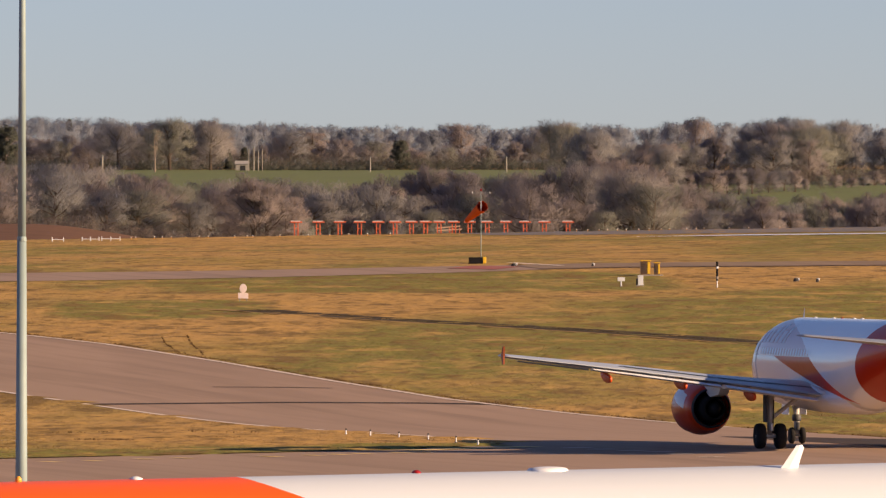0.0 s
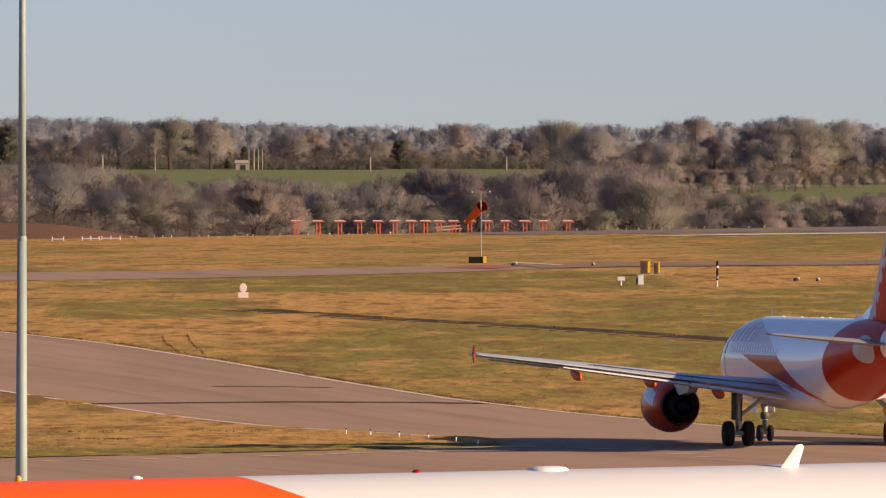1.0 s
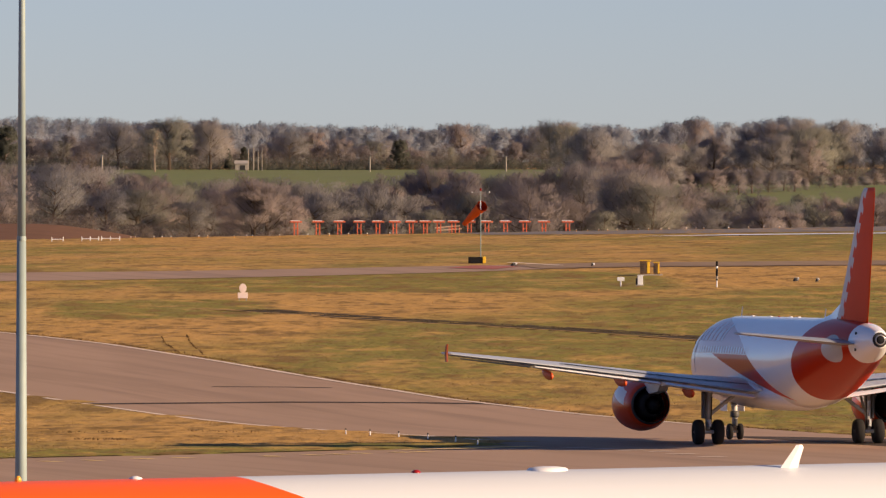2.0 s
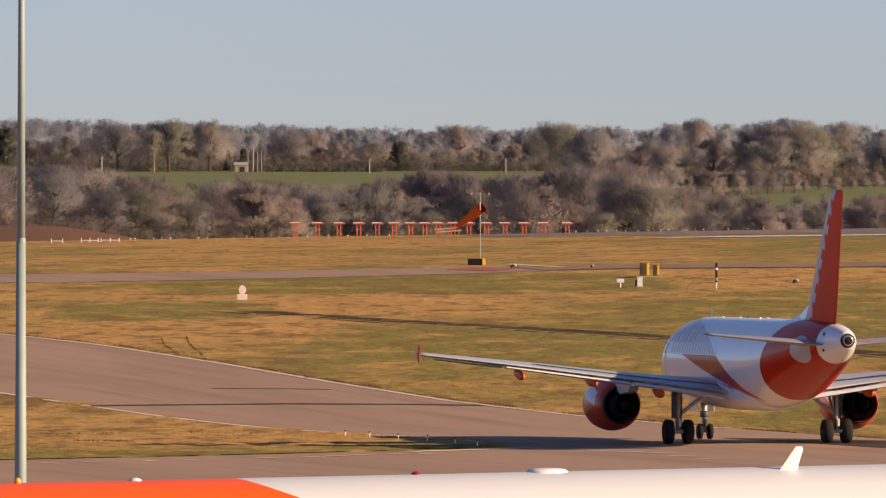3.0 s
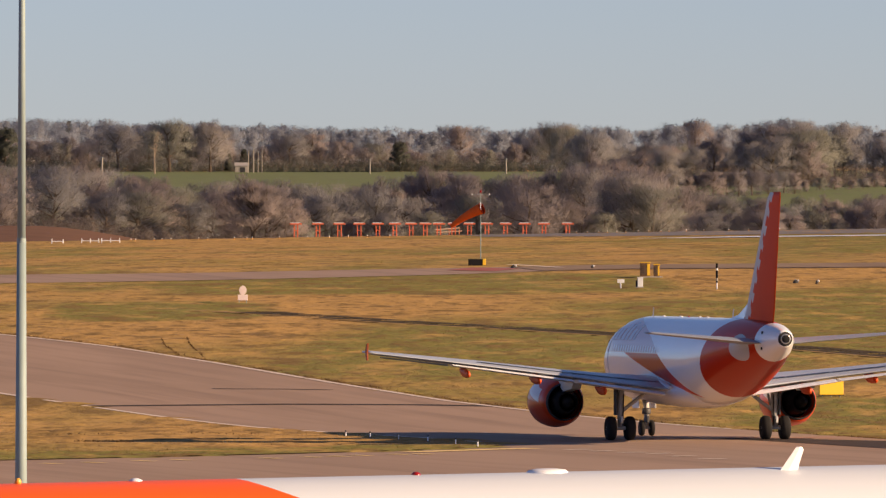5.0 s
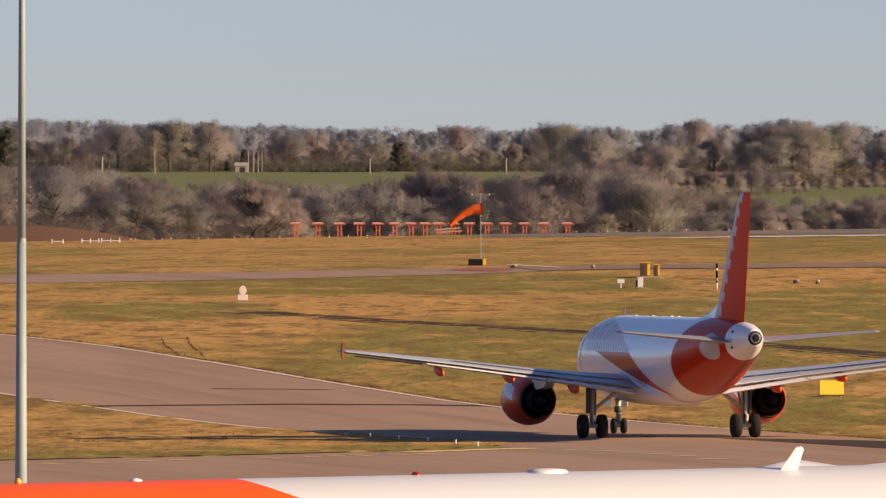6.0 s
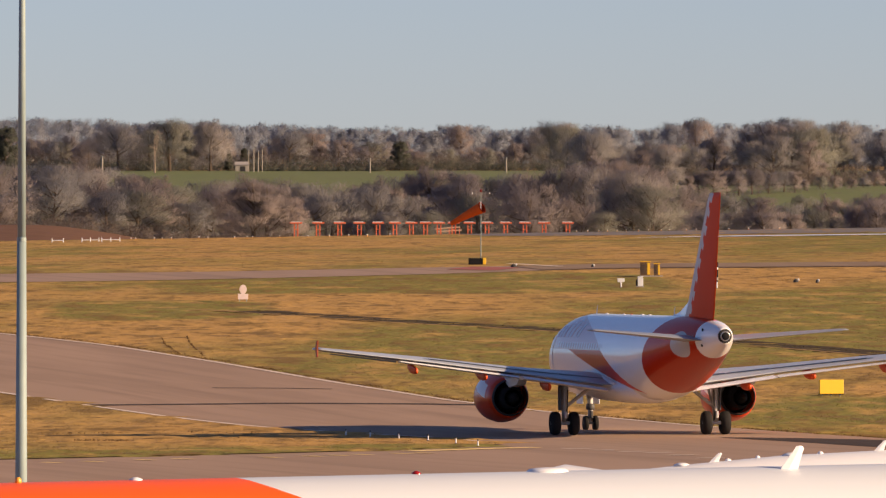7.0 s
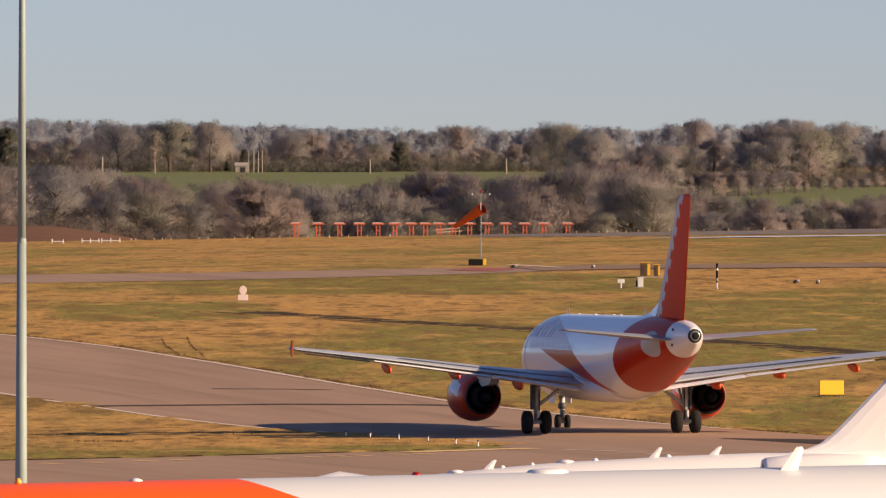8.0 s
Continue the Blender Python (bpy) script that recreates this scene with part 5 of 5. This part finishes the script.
# ---- rough grass ----
def tufts(name, count, y0, y1, inside, tall, seed, material, label, lift=0.0):
    r = np.random.default_rng(seed)
    y = r.uniform(y0, y1, count * 2)
    x = r.uniform(-1, 1, count * 2) * 0.05 * y
    patch = np.sin(x * 0.35 + 2 * np.sin(y * 0.06)) * np.sin(y * 0.11 + x * 0.07) + 0.6 * np.sin(x * 1.3 + y * 0.37)
    keep = inside(x, y) & (patch + r.normal(0, 1.2, len(x)) > -0.5)
    x, y = x[keep][:count], y[keep][:count]
    z = height(x, y) + lift
    pts, tris = slivers(np.stack([x, y, z], -1), tall, tall * 0.22, r, 1.4)
    tagged(new(name, array_mesh(name, pts, tris, material)), label, "grass", kind="stuff")


def side_of(x, y, line):
    p = np.array(line)
    return y - np.interp(x, p[:, 0], p[:, 1])


beyond = lambda x, y: (side_of(x, y, EDGE_A) > 0.3)
on_island = lambda x, y: (side_of(x, y, ISLAND_UP) < -0.5) & (side_of(x, y, sorted(ISLAND_LOW)) > 0.5) & (x < 2.5)
tufts("grass_tufts", 90000, 452, 828, lambda x, y: beyond(x, y) & (side_of(x, y, UPPER_NEAR) < -1), 0.058, 21, BLADES, "coarse tan and olive winter grass")
tufts("grass_tufts", 40000, 820, 1380, lambda x, y: side_of(x, y, UPPER_FAR) > 1, 0.065, 22, BLADES, "coarse tan winter grass on the rise")
tufts("grass_tufts", 40000, 400, 540, on_island, 0.06, 23, BLADES, "coarse tan winter grass on the island", 0.065)


def rank_grass(line, wide, count, seed, tall, material, label):
    """A line of ranker grass along a drain, a rut or a pavement's edge, thicker here and thinner there."""
    r = np.random.default_rng(seed)
    p = np.array(line)
    d = np.concatenate([[0], np.cumsum(np.hypot(*np.diff(p, axis=0).T))])
    f = r.uniform(0, d[-1], count)
    f = f[np.sin(f * 0.9) + np.sin(f * 0.37 + 1) + r.normal(0, 1, count) > -1.3]
    x, y = np.interp(f, d, p[:, 0]), np.interp(f, d, p[:, 1])
    y = y + r.normal(0, wide, len(f)) + 0.5 * np.sin(f * 0.5)
    pts, tris = slivers(np.stack([x, y, height(x, y)], -1), tall, tall * 0.4, r, 1.2)
    tagged(new("rank_grass", array_mesh("rank_grass", pts, tris, material)), label, "grass", kind="stuff")


def tussocks(count, y0, y1, inside, seed, lift, tall, label):
    """Low uneven mounds of matted grass, in patches: a ridge of two tops over a ring of six."""
    r = np.random.default_rng(seed)
    y = r.uniform(y0, y1, count * 4)
    x = r.uniform(-1, 1, count * 4) * 0.05 * y
    patch = np.sin(y * 0.34 + 0.9 * np.sin(x * 0.12) + x * 0.05) + 0.8 * np.sin(y * 0.73 - x * 0.14) + 0.5 * np.sin(x * 0.31 + y * 0.11)
    keep = inside(x, y) & (patch + r.normal(0, 0.8, len(x)) > 0.4)
    x, y = x[keep][:count], y[keep][:count]
    n = len(x)
    rx, ry, h = r.uniform(0.5, 2.6, n), r.uniform(0.4, 1.2, n), tall * r.uniform(0.4, 1.5, n)
    z = height(x, y) + lift
    ring = []
    for k in range(6):
        a = k * math.tau / 6
        ring.append(np.stack([x + rx * math.cos(a) * r.uniform(0.8, 1.2, n), y + ry * math.sin(a) * r.uniform(0.8, 1.2, n), z - 0.03], -1))
    for side_x in (0.4, -0.4):
        ring.append(np.stack([x + rx * side_x * r.uniform(0.5, 1.3, n), y + ry * r.uniform(-0.3, 0.3, n), z + h * r.uniform(0.7, 1.2, n)], -1))
    pts = np.stack(ring, 1).reshape(-1, 3)
    faces = np.array([(0, 1, 6), (1, 2, 6), (2, 7, 6), (2, 3, 7), (3, 4, 7), (4, 5, 7), (5, 6, 7), (5, 0, 6)])
    tris = (np.arange(n)[:, None, None] * 8 + faces[None]).reshape(-1, 3)
    ob = tagged(new("grass_tussocks", array_mesh("grass_tussocks", pts, tris, GRASS)), label, "grass", kind="stuff")
    ob.data.polygons.foreach_set("use_smooth", [True] * len(ob.data.polygons))


DRAIN = bark_material("rank grass darkened for shade", (0.060, 0.046, 0.020), (0.07, 0.055, 0.024))
RIM = bark_material("brown rim grass", (0.160, 0.098, 0.046), (0.175, 0.110, 0.052))
DITCH = [(-13.2, 668.0), (-11.3, 662.6), (-7.2, 653.0), (-3.2, 643.4), (0.6, 635.6), (4.4, 628.6), (8.0, 621.0), (11.6, 613.2), (19.2, 595.4), (30.0, 570.4)]
# flat dark strip paints the drain's shadowed edge; the ground isn't cut
strip("drain_shade", *band(DITCH, 3.4), DITCH_SHADE, 0.05, "dark damp earth of a shallow drain in the grass", 120, 2, category="ditch")
strip("drain_bank", *band([(-17.6, 671.5), (-15.4, 668.6)] + [(p[0] - 0.5, p[1] - 2.6) for p in DITCH], 1.5), DITCH_BANK, 0.045, "bare tan earth along the drain", 120, 2, category="ditch")
rank_grass(DITCH, 0.7, 3600, 31, 0.10, DRAIN, "rank grass along a shallow drain, darkened for its shade")
rank_grass([(p[0] + 0.1, p[1] + 1.2) for p in EDGE_A[1:13]], 0.7, 8000, 32, 0.085, RIM, "brown ragged grass rim along the taxiway")
rank_grass([(p[0], p[1] - 1.4) for p in ISLAND_UP[1:9]], 0.6, 4000, 33, 0.10, RIM, "brown ragged grass rim of the island")
for k, line in enumerate([[(-18.0, 604.0), (-17.4, 592.0), (-16.1, 577.0)], [(-16.5, 608.0), (-15.9, 594.0), (-14.6, 575.0)]]):
    rank_grass(line, 0.25, 420, 34 + k, 0.10, RIM, "dark grass in an old wheel rut")
for k, line in enumerate([[(-19.0, 462.0), (-13.0, 466.0), (-9.0, 463.0)], [(-17.5, 446.0), (-14.5, 443.5)], [(-12.0, 451.0), (-9.5, 449.0)]]):
    rank_grass(line, 0.6, 330, 40 + k, 0.14, RIM, "dark clumps of rank grass")
field = lambda x, y: beyond(x, y) & (side_of(x, y, UPPER_NEAR) < -2)
rise = lambda x, y: side_of(x, y, UPPER_FAR) > 2
tussocks(6500, 452, 828, field, 61, 0.0, 0.05, "low tussocks of matted tan winter grass")
tussocks(3000, 820, 1380, rise, 63, 0.0, 0.05, "low tussocks of tan grass on the rise")
tussocks(1800, 400, 540, on_island, 62, 0.065, 0.055, "low tussocks of tan grass on the island")


# ---- what moves ----
def motions():
    rows = []
    for t, x, y in TAXI:
        z = 0.03 + float(height(x, y))
        rows.append((t, pose(x, y, z, 0, 0, 11.4 + 0.53 * (t - 4) / 4)))
    walk(airliner_taxiing, rows)
    speed = 5.17
    for w, radius, plane, at in WHEELS:
        if plane is airliner_taxiing:
            walk(w, [(k * 0.1, pose(*at, -math.degrees(k * 0.1 * speed / radius), 0, 0)) for k in range(81)])
    walk(jet, [(k * 0.5, jet_pose(k * 0.5)) for k in range(17)])
    for w, radius, plane, at in WHEELS:
        if plane is jet:
            walk(w, [(k * 0.05, pose(*at, -math.degrees(k * 0.05 * 7.1 / radius), 0, 0)) for k in range(161)])
    # the sock swings: droop in degrees below level, and how far it turns from the view
    for k, ob in enumerate(SOCK):
        rows = []
        for t, droop, turn, curl in SOCK_SWING:
            m = pose(0.12, -0.10, 5.02)
            for j in range(k + 1):
                m = m @ pose(0, 0, 0, 0, 0, turn if j == 0 else 0) @ pose(0, 0, 0, 0, -droop if j == 0 else -curl, 0)
                if j < k:
                    m = m @ pose(-0.82, 0, 0)
            rows.append((t, m))
        walk(ob, rows)


SOCK_SWING = [(0.0, 22, -63, 0), (0.5, 22, -62, 0), (1.0, 25, -63, 0), (1.5, 27, -62, 0), (2.8, 29, -46, 0), (3.5, 30, -37, 0), (4.0, 30, -33, 0), (4.5, 29, -34, 0), (5.2, 18, -16, 8),
              (5.8, 8, 0, 20), (6.0, 10, 0, 12), (6.2, 14, 0, 3), (6.5, 20, 0, 1), (6.8, 21, -15, 1), (7.0, 24, -25, 1), (7.5, 18, -22, 12), (8.0, 29, -35, 0)]
motions()
